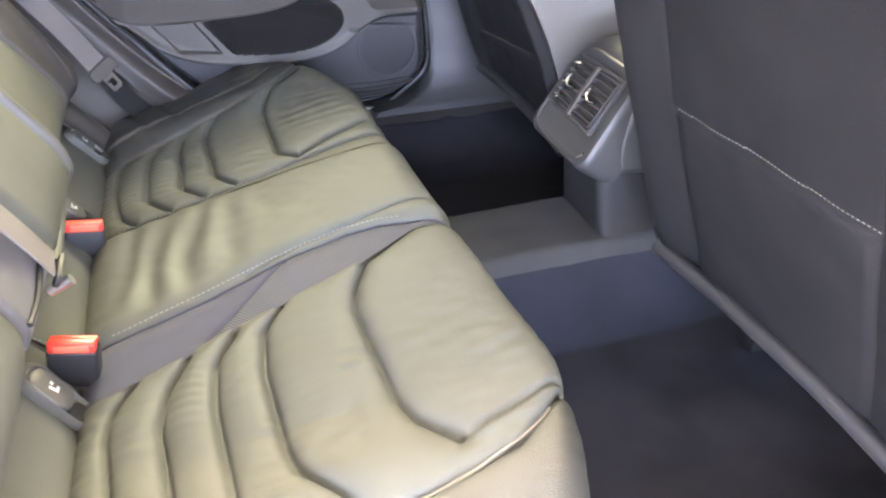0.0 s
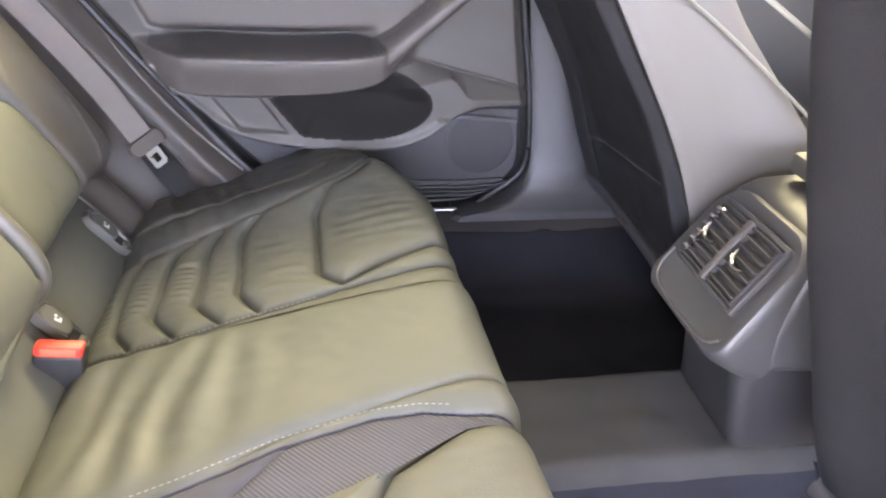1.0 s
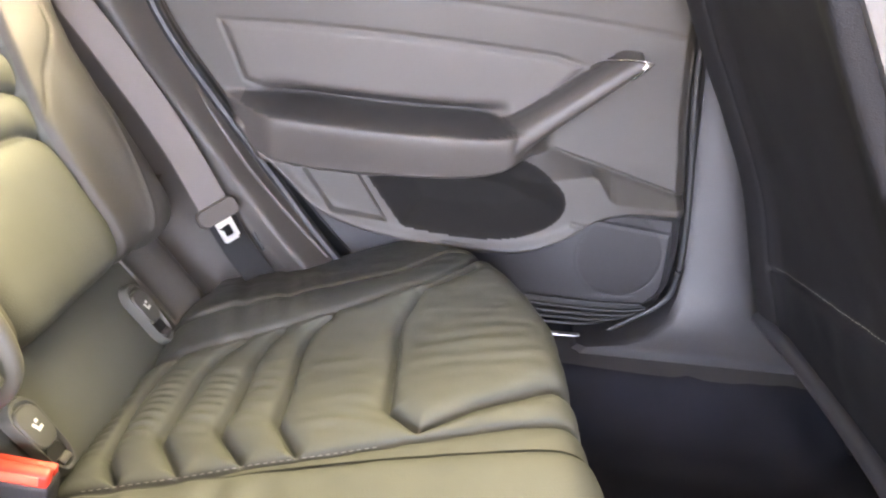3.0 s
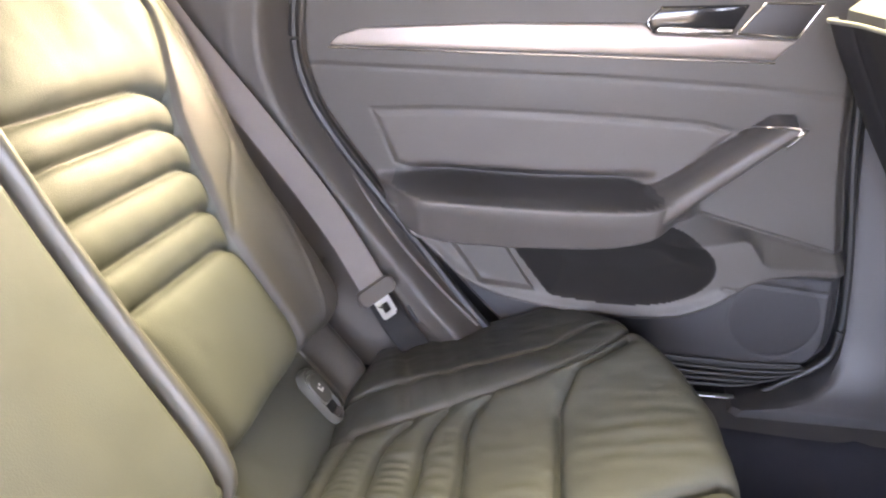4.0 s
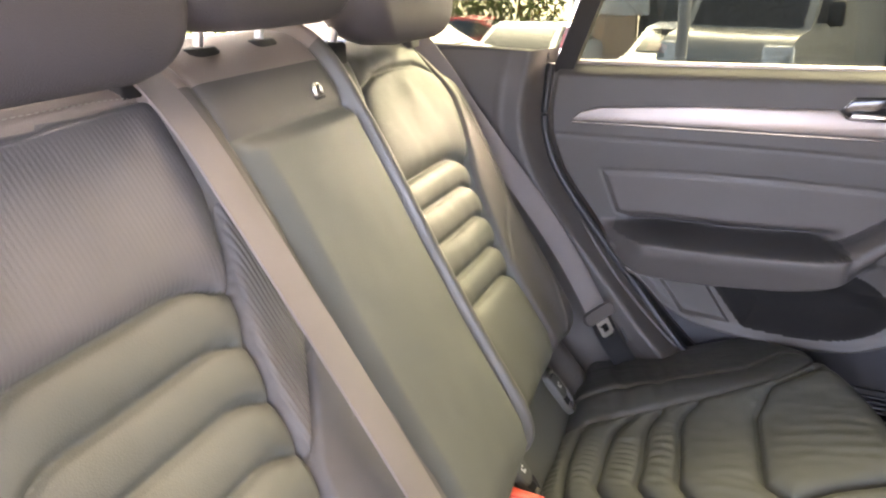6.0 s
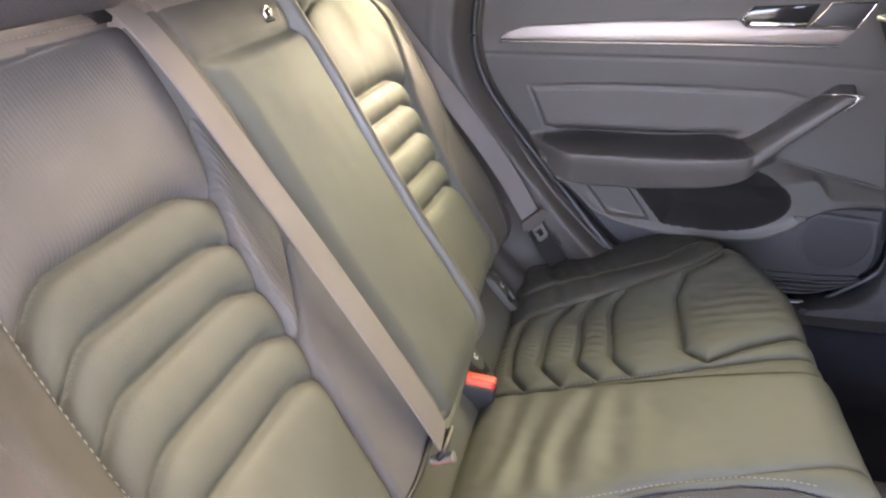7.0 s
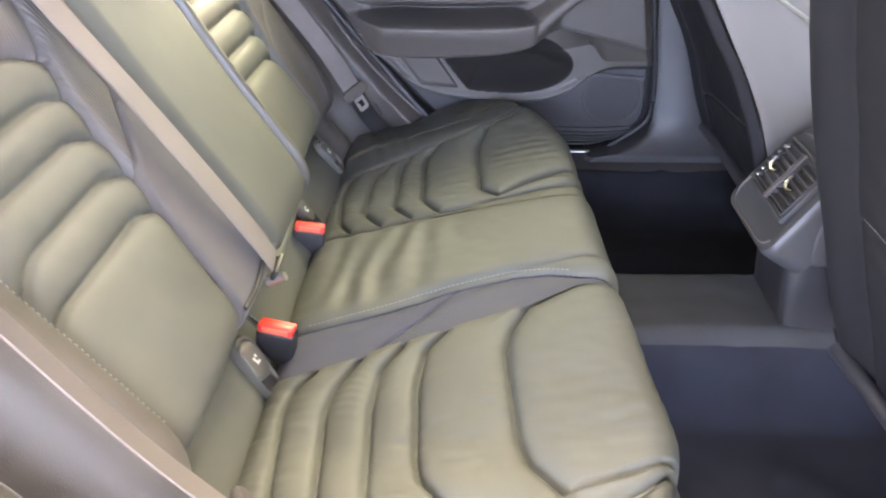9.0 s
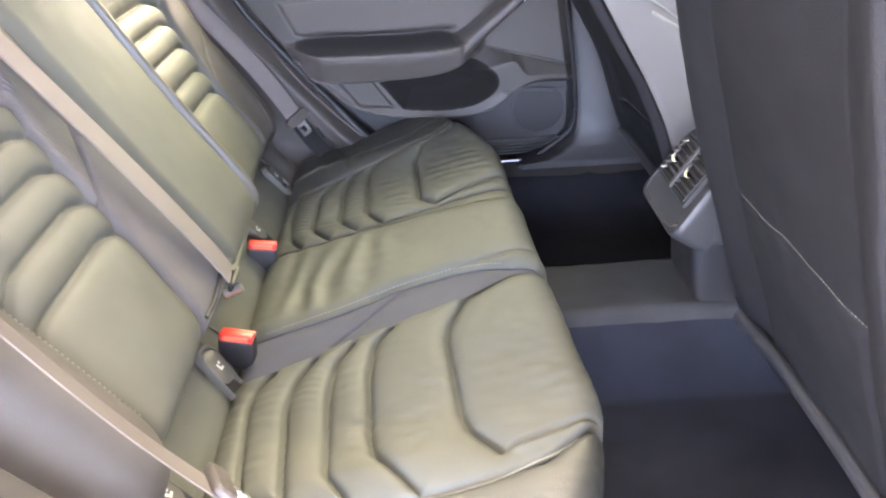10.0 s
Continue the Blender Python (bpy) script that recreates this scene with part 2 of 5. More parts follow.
def bumps(A, B, scale, seed):
    """Smooth value noise between -1 and 1, on arrays."""
    rng = np.random.default_rng(seed)
    table = rng.uniform(-1, 1, (64, 64))
    a, b = A * scale, B * scale
    i, j = np.floor(a).astype(int), np.floor(b).astype(int)
    f, g = a - i, b - j
    f, g = f * f * (3 - 2 * f), g * g * (3 - 2 * g)
    pick = lambda p, q: table[p % 64, q % 64]
    return ((pick(i, j) * (1 - f) + pick(i + 1, j) * f) * (1 - g) + (pick(i, j + 1) * (1 - f) + pick(i + 1, j + 1) * f) * g)


def smooth(e0, e1, v):
    t = np.clip((v - e0) / (e1 - e0), 0, 1)
    return t * t * (3 - 2 * t)


def sheet(points, region, names, parent):
    """Splits one fine surface (an array of rows x columns x 3) along its seams into parts, with the normals of the whole."""
    R, C = points.shape[:2]
    du = np.gradient(points, axis=0)
    dv = np.gradient(points, axis=1)
    nor = np.cross(du, dv)
    nor /= np.linalg.norm(nor, axis=2, keepdims=True) + 1e-12
    idx = np.arange(R * C).reshape(R, C)
    quads = np.stack([idx[:-1, :-1], idx[1:, :-1], idx[1:, 1:], idx[:-1, 1:]], axis=-1).reshape(-1, 4)
    reg = region[:-1, :-1].reshape(-1)
    flat, nflat = points.reshape(-1, 3), nor.reshape(-1, 3)
    made = []
    for k, (name, mat, label) in names.items():
        q = quads[reg == k]
        if not len(q):
            continue
        used, inv = np.unique(q, return_inverse=True)
        me = bpy.data.meshes.new(name)
        me.from_pydata(flat[used].tolist(), [], inv.reshape(-1, 4).tolist())
        me.shade_smooth()
        me.attributes.new("custom_normal", "FLOAT_VECTOR", "POINT").data.foreach_set("vector", np.ascontiguousarray(nflat[used], dtype=np.float32).ravel())
        made.append(place_mesh(name, me, mat, parent, label))
    return made


def profile(pts, step, rounds=3):
    """Points and normals at even steps along a smoothed line in a plane."""
    p = chaikin(pts, rounds)
    d = np.r_[0, np.cumsum(np.linalg.norm(np.diff(p, axis=0), axis=1))]
    s = np.linspace(0, d[-1], int(d[-1] / step) + 1)
    q = np.stack([np.interp(s, d, p[:, 0]), np.interp(s, d, p[:, 1])], axis=1)
    t = np.gradient(q, axis=0)
    t /= np.linalg.norm(t, axis=1, keepdims=True)
    n = np.stack([-t[:, 1], t[:, 0]], axis=1)
    return s, q, n


def stitches(line, size=0.0045, gap=0.003, radius=0.0006):
    """Short thread stitches, one after another, along a line in space."""
    p = np.array(line, float)
    d = np.r_[0, np.cumsum(np.linalg.norm(np.diff(p, axis=0), axis=1))]
    verts, faces = [], []
    s = 0.0
    while s + size < d[-1]:
        a, b = [Vector([np.interp(t, d, p[:, k]) for k in range(3)]) for t in (s, s + size)]
        u = (b - a).normalized()
        side = u.cross(Vector((0, 0, 1)))
        side = side.normalized() if side.length > 1e-3 else Vector((0, 1, 0))
        up = side.cross(u)
        n0 = len(verts)
        for c, r in ((a, 0.5), (a.lerp(b, 0.5), 1.0), (b, 0.5)):
            for w in (side, up, -side, -up):
                verts.append(c + w * radius * r)
        for r in (0, 4):
            for k in range(4):
                faces.append((n0 + r + k, n0 + r + (k + 1) % 4, n0 + r + 4 + (k + 1) % 4, n0 + r + 4 + k))
        s += size + gap
    me = bpy.data.meshes.new("stitching")
    me.from_pydata([tuple(v) for v in verts], [], faces)
    me.shade_smooth()
    return me


def banded(W_row, inner, outer, lo, hi, counts):
    """Columns that follow an inner and an outer seam from row to row."""
    i = np.interp(W_row, [a for a, _ in inner], [b for _, b in inner])[:, None]
    o = np.interp(W_row, [a for a, _ in outer], [b for _, b in outer])[:, None]
    u = [np.linspace(0, 1, k, endpoint=False)[None, :] for k in counts]
    return np.hstack([lo + (i - lo) * u[0], i + (o - i) * u[1], o + (hi - o) * u[2], 0 * o + hi]), i, o


# ---- rear bench cushion ----
CUSHION = [(0.055, 0.285), (0.075, 0.328), (0.10, 0.353), (0.16, 0.367), (0.30, 0.395), (0.45, 0.425), (0.545, 0.443), (0.595, 0.446),
           (0.618, 0.425), (0.625, 0.38), (0.622, 0.25), (0.605, 0.10)]
FRONT_V = [(0.0, 0.605), (0.20, 0.610), (0.42, 0.612), (0.50, 0.592), (0.55, 0.575), (0.65, 0.53), (0.735, 0.44)]
OUTER_L = [(0.03, 0.375), (0.10, 0.395), (0.226, 0.445), (0.32, 0.480), (0.39, 0.510), (0.435, 0.548), (0.493, 0.610), (0.56, 0.72)]
OUTER_R = [(0.03, 0.470), (0.10, 0.490), (0.20, 0.525), (0.351, 0.557), (0.436, 0.553), (0.536, 0.534), (0.615, 0.480), (0.66, 0.455)]


def cushion_points(U_prof, N_prof, V, H, sign):
    fx = np.interp(V, [a for a, _ in FRONT_V], [b for _, b in FRONT_V]) - 0.055 * sign * V
    k = (fx - 0.2) / (0.618 - 0.2)
    X0, Z0 = U_prof[:, 0][:, None], U_prof[:, 1][:, None]
    X = np.where(X0 > 0.2, 0.2 + (X0 - 0.2) * k, X0 + 0 * V)
    drop = np.clip(V - 0.55, 0, 1)
    Z = Z0 - 1.2 * drop ** 2 + 0.012 * smooth(0.40, 0.52, V) * smooth(0.6, 0.5, V) * smooth(0.50, 0.36, X)
    return X, Z


def outer_cushion(parent, sign, inner, OUTER, chevrons, hexline, hexside_in, hexside_out, start, seed):
    s, q, n = profile(CUSHION, 0.0028)
    A = np.broadcast_to(q[:, :1], (len(s), 3))
    counts = (14, 120, 80)
    for _ in range(4):
        v_from = np.interp(A[:, 1], [a for a, _ in start], [b for _, b in start])[:, None]
        V, I, O = banded(A[:, 1], inner, OUTER, v_from, 0.733, counts)
        _, _, O = banded(A[:, 2], inner, OUTER, v_from, 0.733, counts)
        V = np.hstack([v_from + (I - v_from) * np.linspace(0, 1, counts[0], endpoint=False), I + (O - I) * np.linspace(0, 1, counts[1], endpoint=False), O + (0.733 - O) * np.linspace(0, 1, counts[2])])
        X, Z = cushion_points(q, n, V, 0, sign)
        over = np.where(s > s[np.argmax(q[:, 0])], s - s[np.argmax(q[:, 0])], 0)
        full = X + over[:, None]
        A = np.stack([full[:, 0], full[:, counts[0]], full[:, counts[0] + counts[1]]], axis=1)
    A = full
    H = np.zeros_like(X)
    inside = (V >= I - 1e-6) & (V < O - 1e-6)
    soft = lambda d, depth, w: -depth * np.exp(-d / w) - 0.006 * np.exp(-(d / 0.0034) ** 2)
    H = np.minimum(soft(seam_distance(A, V, inner), 0.008, 0.012), soft(seam_distance(A, V, OUTER), 0.008, 0.012))
    reg = np.zeros(X.shape, int)
    reg[V >= O - 1e-6] = 8
    reg[V < I - 1e-6] = 9
    level = np.zeros(X.shape, int)
    for ch in chevrons:
        g = sum(np.interp(V + d, [b for _, b in ch], [a for a, _ in ch]) for d in (-0.007, 0.0, 0.007)) / 3
        H = np.minimum(H, np.where(inside, soft(np.abs(A - g) * 0.85, 0.013, 0.008) * (0.4 + 0.6 * smooth(0, 0.02, V - I)) * (0.5 + 0.5 * smooth(0, 0.02, O - V)), 0))
        level += (A > g)
    g = np.interp(V, [b for _, b in hexline], [a for a, _ in hexline])
    hi = np.interp(A, [a for a, _ in hexside_in], [b for _, b in hexside_in])
    ho = np.interp(A, [a for a, _ in hexside_out], [b for _, b in hexside_out])
    hexa = (A > g) & (V > hi) & (V < ho)
    outline = [*reversed(hexside_in), *hexline[2:-1]]
    H = np.minimum(H, soft(seam_distance(A, V, outline), 0.014, 0.010))
    if sign < 0:
        H = np.minimum(H, soft(seam_distance(A, V, hexside_out), 0.002, 0.008))
    level = np.minimum(level, 4)
    level[hexa] = 5
    reg[inside] = level[inside] + 1
    front = A > 0.652
    H += soft(np.abs(A - 0.652), 0.003, 0.008)
    reg[front] = 10
    # wear: sitting folds across the panels, soft hollows and creases in the leather
    mid_v = 0.285 if sign > 0 else 0.29
    flat = smooth(-0.007, -0.0008, H)
    wave = np.sin(2 * math.pi * (V / np.where(level >= 3, 0.026, 0.017) + 0.8 * bumps(A, V, 15, seed + 8) + 2.2 * A))
    H += np.where(inside & (level < 5), 0.0012 * wave * flat * np.exp(-((V - mid_v) / 0.075) ** 4) * (0.45 + 0.75 * bumps(A, V, 13, seed + 9)) * (1.0 if sign > 0 else 0.4), 0)
    wave = np.sin(2 * math.pi * (V / 0.031 + 0.7 * bumps(A, V, 8, seed + 10) + 1.2 * A))
    H += np.where(hexa, 0.0008 * wave * flat * np.exp(-((V - mid_v - 0.05) / 0.08) ** 4) * (0.4 + 0.8 * bumps(A, V, 10, seed + 11)), 0)
    H += 0.0012 * bumps(A, V, 16, seed) + 0.0006 * bumps(A, V, 45, seed + 1)
    crease = bumps(A * 0.35 + V * 0.25, V - A * 0.15, 75, seed + 2)
    H += (0.0019 if sign > 0 else 0.0021) * crease * np.where(level == 5, 0.35, np.where(level >= 3, 0.9, 0.55)) * np.where(inside, 1, 0.5) * smooth(0.0, 0.3, bumps(A, V, 9, seed + 3) + 0.35)
    pleat = bumps(A * 2.2 + V * 0.6, V * 0.25, 22, seed + 7)
    H += np.where(V > O, 0.0045 * pleat * smooth(0.34, 0.16, A), 0)
    if sign > 0:
        H += np.where(V > O, soft(np.abs(V - O - 0.085 + 0.05 * A), 0.003, 0.005), 0)
    P = np.stack([X + n[:, 0][:, None] * H, sign * V, Z + n[:, 1][:, None] * H], axis=-1)
    if sign < 0:
        P, reg = P[:, ::-1], np.hstack([reg[:, -2::-1], reg[:, :1]])
    names = {k: ("cushion_panel", LEATHER, "") for k in range(1, 6)}
    names[6] = ("front_panel", LEATHER, "six-sided leather front panel")
    names[8] = ("side_bolster", LEATHER_BOLSTER, "dark olive leather side bolster")
    names[10] = ("cushion_front", LEATHER_SIDE, "smooth front face of the cushion")
    if sign > 0:
        names[9] = ("inner_strip", LEATHER, "")
    sheet(P, reg, names, parent)
    Af = A if sign > 0 else A[:, ::-1]
    Vf = V if sign > 0 else V[:, ::-1]
    line = []
    for k in range(0, Vf.shape[1], 3):
        i = int(np.argmin(np.abs(Af[:, k] - 0.640)))
        if 0.20 < Vf[i, k] < 0.47:
            line.append(tuple(P[i, k] + np.array((0.0012, 0, 0.001))))
    place_mesh("stitching", stitches(line), THREAD, parent, "pale thread stitching")
    # raised welt along the front edge, turning back along the side seam
    welt = []
    for k in range(0, Vf.shape[1], 3):
        i = int(np.argmin(np.abs(Af[:, k] - 0.650)))
        lo, hi = (0.27, 0.50) if sign > 0 else (0.12, 0.452)
        if lo < Vf[i, k] < hi:
            welt.append(tuple(P[i, k] + np.array((0.002, 0, 0.0015))))
    if sign < 0:
        for a, v in reversed([q_ for q_ in chaikin(OUTER, 2) if 0.30 < q_[0] < 0.63]):
            d = np.hypot(Af - a, Vf - v)
            i, k = np.unravel_index(int(np.argmin(d)), d.shape)
            welt = [tuple(P[i, k] + np.array((0.001, -0.001, 0.004)))] + welt if welt[0][1] < welt[-1][1] else welt + [tuple(P[i, k] + np.array((0.001, -0.001, 0.004)))]
    part("front_welt", tube(welt[::2], 0.0022, 8, 2), WELT, parent, "thin pale leather welt")


bench = thing("rear_bench", "olive-grey quilted leather rear bench with ribbed backrests and fabric wedges", "car seat", at=(0.3, 0, 0.1))
R_INNER = [(0.0, 0.244), (0.106, 0.236), (0.207, 0.218), (0.255, 0.200), (0.339, 0.178), (0.445, 0.150), (0.545, 0.108), (0.66, 0.104)]
L_INNER = [(0.0, 0.138), (0.11, 0.141), (0.155, 0.145), (0.216, 0.153), (0.277, 0.165), (0.342, 0.173), (0.409, 0.183), (0.56, 0.205), (0.66, 0.208)]
MID_L = [(0.0, 0.128), (0.155, 0.134), (0.27, 0.150), (0.40, 0.157), (0.66, 0.157)]
MID_R = [(0.0, 0.100), (0.66, 0.098)]
outer_cushion(bench, 1, L_INNER, OUTER_L,
              [[(0.152, 0.140), (0.113, 0.200), (0.100, 0.295), (0.106, 0.374), (0.130, 0.440), (0.16, 0.50)],
               [(0.206, 0.155), (0.160, 0.225), (0.162, 0.258), (0.162, 0.345), (0.168, 0.378), (0.190, 0.417), (0.22, 0.48)],
               [(0.267, 0.163), (0.221, 0.229), (0.224, 0.291), (0.221, 0.370), (0.223, 0.402), (0.238, 0.440), (0.27, 0.50)],
               [(0.318, 0.172), (0.280, 0.238), (0.279, 0.297), (0.273, 0.390), (0.277, 0.428), (0.295, 0.458), (0.33, 0.52)]],
              [(0.49, 0.12), (0.430, 0.205), (0.396, 0.246), (0.391, 0.430), (0.412, 0.509), (0.489, 0.582), (0.56, 0.68)],
              [(0.430, 0.205), (0.48, 0.236), (0.524, 0.252), (0.571, 0.272), (0.66, 0.275)], [(0.412, 0.509), (0.489, 0.590), (0.56, 0.70)], MID_L, 3)
outer_cushion(bench, -1, R_INNER, OUTER_R,
              [[(0.158, 0.228), (0.122, 0.272), (0.112, 0.310), (0.128, 0.446), (0.15, 0.55)],
               [(0.218, 0.222), (0.187, 0.276), (0.177, 0.328), (0.190, 0.455), (0.199, 0.510), (0.23, 0.58)],
               [(0.278, 0.208), (0.248, 0.256), (0.243, 0.333), (0.255, 0.490), (0.288, 0.538), (0.33, 0.60)],
               [(0.346, 0.184), (0.312, 0.224), (0.305, 0.297), (0.312, 0.427), (0.320, 0.468), (0.368, 0.532), (0.40, 0.58)]],
              [(0.50, 0.10), (0.464, 0.155), (0.437, 0.208), (0.429, 0.248), (0.440, 0.420), (0.450, 0.455), (0.487, 0.502), (0.53, 0.56)],
              [(0.464, 0.155), (0.55, 0.112), (0.66, 0.106)], [(0.487, 0.502), (0.543, 0.489), (0.58, 0.477), (0.62, 0.462), (0.66, 0.450)], MID_R, 11)


def centre_cushion(parent):
    """Smooth middle seat with folds, and the fabric wedge beside it."""
    s, q, n = profile(CUSHION, 0.0022)
    edge = [(0.0, -0.143), (0.13, -0.138), (0.247, -0.114), (0.35, -0.087), (0.45, -0.073), (0.505, -0.079), (0.55, -0.095), (0.60, -0.104), (0.66, -0.104)]
    over = np.where(s > s[np.argmax(q[:, 0])], s - s[np.argmax(q[:, 0])], 0)
    row = q[:, 0] + over
    cols = 72
    for _ in range(4):
        E_ = np.interp(row, [a for a, _ in edge], [b for _, b in edge])[:, None]
        right = np.interp(row, [a for a, _ in MID_L], [b for _, b in MID_L])[:, None] + 0.002
        out = -np.interp(row, [a for a, _ in R_INNER], [b for _, b in R_INNER])[:, None] - 0.012
        Y = np.hstack([out + (E_ - out) * np.linspace(0, 1, cols, endpoint=False), E_ + (right - E_) * np.linspace(0, 1, 190)])
        X, Z = cushion_points(q, n, np.abs(Y), 0, np.sign(Y))
        A = X + over[:, None]
        row = A[:, cols]
    wedge = np.zeros(Y.shape, bool)
    wedge[:, :cols] = True
    seam2 = [(0.30, -0.092), (0.348, -0.077), (0.40, -0.067), (0.45, -0.060), (0.56, -0.050), (0.66, -0.050)]
    soft = lambda d, depth, w: -depth * np.exp(-d / w) - 0.002 * np.exp(-(d / 0.003) ** 2)
    H = soft(seam_distance(A, Y, edge), 0.006, 0.012) + soft(np.abs(Y - right + 0.002), 0.006, 0.010)
    H += soft(seam_distance(A, Y, seam2), 0.004, 0.008)
    diag = [(0.240, -0.208), (0.360, -0.090)]
    H += np.where(wedge, soft(seam_distance(A, Y, diag), 0.002, 0.006), 0)
    fold = smooth(0.10, 0.16, A) * smooth(0.40, 0.22, A) * (Y > E_ + 0.005)
    H += fold * 0.0042 * np.sin(100 * A - 16 * Y + 2.6 * bumps(A, Y, 9, 21)) * smooth(0.17, 0.05, np.abs(Y - 0.02)) * (0.55 + 0.75 * bumps(A, Y, 11, 26))
    H += 0.002 * bumps(A, Y, 14, 22) + 0.0006 * bumps(A, Y, 50, 23)
    H += np.where(wedge, -0.004, 0.004 * smooth(0, 0.03, Y - E_))
    reg = np.ones(X.shape, int)
    dg = np.interp(Y, [-0.208, -0.090], [0.240, 0.360])
    reg[wedge & (A < dg)] = 2
    reg[wedge & (A >= dg)] = 3
    reg[(A > 0.652)] = 4
    P = np.stack([X + n[:, 0][:, None] * H, Y + 0 * X, Z + n[:, 1][:, None] * H], axis=-1)
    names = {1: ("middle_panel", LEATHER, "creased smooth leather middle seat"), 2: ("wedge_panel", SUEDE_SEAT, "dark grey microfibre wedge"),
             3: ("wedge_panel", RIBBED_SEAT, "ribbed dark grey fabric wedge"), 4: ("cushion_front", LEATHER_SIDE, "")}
    sheet(P, reg, names, parent)
    top = lambda x: np.interp(x, [a for a, _ in CUSHION[:8]], [b for _, b in CUSHION[:8]])
    line = [(x, np.interp(x, [a for a, _ in edge], [b for _, b in edge]) + 0.004, top(x) + 0.0015) for x in np.linspace(0.12, 0.54, 24)]
    place_mesh("stitching", stitches(line), THREAD, parent, "pale thread stitching")
    line = [(x, np.interp(x, [a for a, _ in L_INNER], [b for _, b in L_INNER]) - 0.004, top(x) - 0.001) for x in np.linspace(0.12, 0.40, 24)]
    place_mesh("stitching", stitches(line), THREAD, parent, "pale thread stitching")


centre_cushion(bench)

# ---- rear backrests ----
BACK = [(0.015, 0.455), (0.048, 0.468), (0.062, 0.50), (0.027, 0.56), (-0.037, 0.66), (-0.101, 0.76), (-0.152, 0.84), (-0.222, 0.95), (-0.248, 0.987), (-0.278, 1.006), (-0.32, 1.002), (-0.342, 0.975)]


def back_height(s, q):
    """Height up the backrest, carried on over its rolled top."""
    k = np.argmax(q[:, 1] > 0.975)
    return np.where(np.arange(len(s)) < k, q[:, 1], 0.975 + 0.857 * (s - s[k]))


def outer_back(parent, sign, seed):
    """Backrest of an outer seat: ribbed leather insert, side bolster, wedge beside the insert."""
    s, q, n = profile(BACK, 0.003)
    zeq = back_height(s, q)
    if sign > 0:
        inner = [(0.45, 0.172), (0.815, 0.176), (0.86, 0.226), (0.907, 0.238), (0.935, 0.258), (0.985, 0.275)]
        outer = [(0.45, 0.395), (0.575, 0.396), (0.646, 0.404), (0.70, 0.430), (0.78, 0.466), (0.83, 0.502), (0.89, 0.55), (0.93, 0.560), (0.985, 0.545)]
    else:
        inner = [(0.45, 0.280), (0.579, 0.266), (0.633, 0.254), (0.684, 0.245), (0.73, 0.238), (0.781, 0.225), (0.820, 0.206), (0.847, 0.190), (0.90, 0.168), (0.985, 0.150)]
        outer = [(0.45, 0.515), (0.714, 0.508), (0.785, 0.497), (0.84, 0.488), (0.90, 0.50), (0.955, 0.49), (0.985, 0.47)]
    lo, hi = 0.115, 0.640 if sign < 0 else 0.630
    counts = (24, 96, 60) if sign > 0 else (52, 96, 50)
    V, I, O = banded(zeq, inner, outer, lo, hi, counts)
    W = np.broadcast_to(zeq[:, None], V.shape)
    soft = lambda d, depth, w: -depth * np.exp(-d / w) - 0.004 * np.exp(-(d / 0.0032) ** 2)
    inside = (V >= I - 1e-6) & (V < O - 1e-6)
    di, do = seam_distance(W, V, inner), seam_distance(W, V, outer)
    H = np.where(inside, soft(di, 0.011, 0.013) + soft(do, 0.010, 0.014), soft(np.minimum(di, do), 0.005, 0.005))
    level = np.zeros(W.shape, int)
    if sign > 0:
        rows = [(z, [0.10, e, e + 0.035, e + 0.09], [z + 0.002, z - 0.004, z - 0.022, z - 0.07]) for z, e in ((0.642, 0.377), (0.684, 0.398), (0.731, 0.412), (0.778, 0.424), (0.822, 0.433))]
    else:
        rows = [(z, [0.13, i - 0.035, i, e, e + 0.04, e + 0.08], [z - 0.06, z - 0.016, z, z, z - 0.022, z - 0.06]) for z, i, e in ((0.654, 0.284, 0.485), (0.702, 0.280, 0.462), (0.749, 0.275, 0.458), (0.793, 0.258, 0.450), (0.842, 0.250, 0.438))]
    for k, (z, vs, zs) in enumerate(rows):
        g = sum(np.interp(V + d, vs, zs) for d in (-0.016, -0.008, 0.0, 0.008, 0.016)) / 5
        H += np.where(inside, soft(np.abs(W - g) * 0.85, 0.018 if k == 4 else 0.014, 0.010) * (0.45 + 0.55 * smooth(0, 0.022, V - I)), 0)
        level += (W > g)
    # the shoulder panel's own outline
    if sign > 0:
        top_line = [(0.10, 0.86), (0.232, 0.87), (0.240, 0.907), (0.250, 0.932), (0.275, 0.950), (0.317, 0.961), (0.40, 0.965), (0.48, 0.961), (0.53, 0.945), (0.562, 0.92), (0.60, 0.90)]
        crown = np.interp(V, [a for a, _ in top_line], [e for _, e in top_line])
        H += np.where(inside, soft(seam_distance(V, W, top_line[2:]), 0.004, 0.004), 0)
    else:
        crown = 0.990 - 0.05 * np.clip(V - 0.15, 0, 1)
    H += np.where(inside, soft(np.abs(W - crown), 0.004, 0.006) * (sign < 0), 0)
    H += np.where(inside & (W > 0.86) & (W < crown), 0.004 * np.exp(-((V - 0.40) / 0.03) ** 2) * smooth(0.86, 0.91, W) * smooth(0.0, 0.03, crown - W) * (1 if sign > 0 else 0), 0)
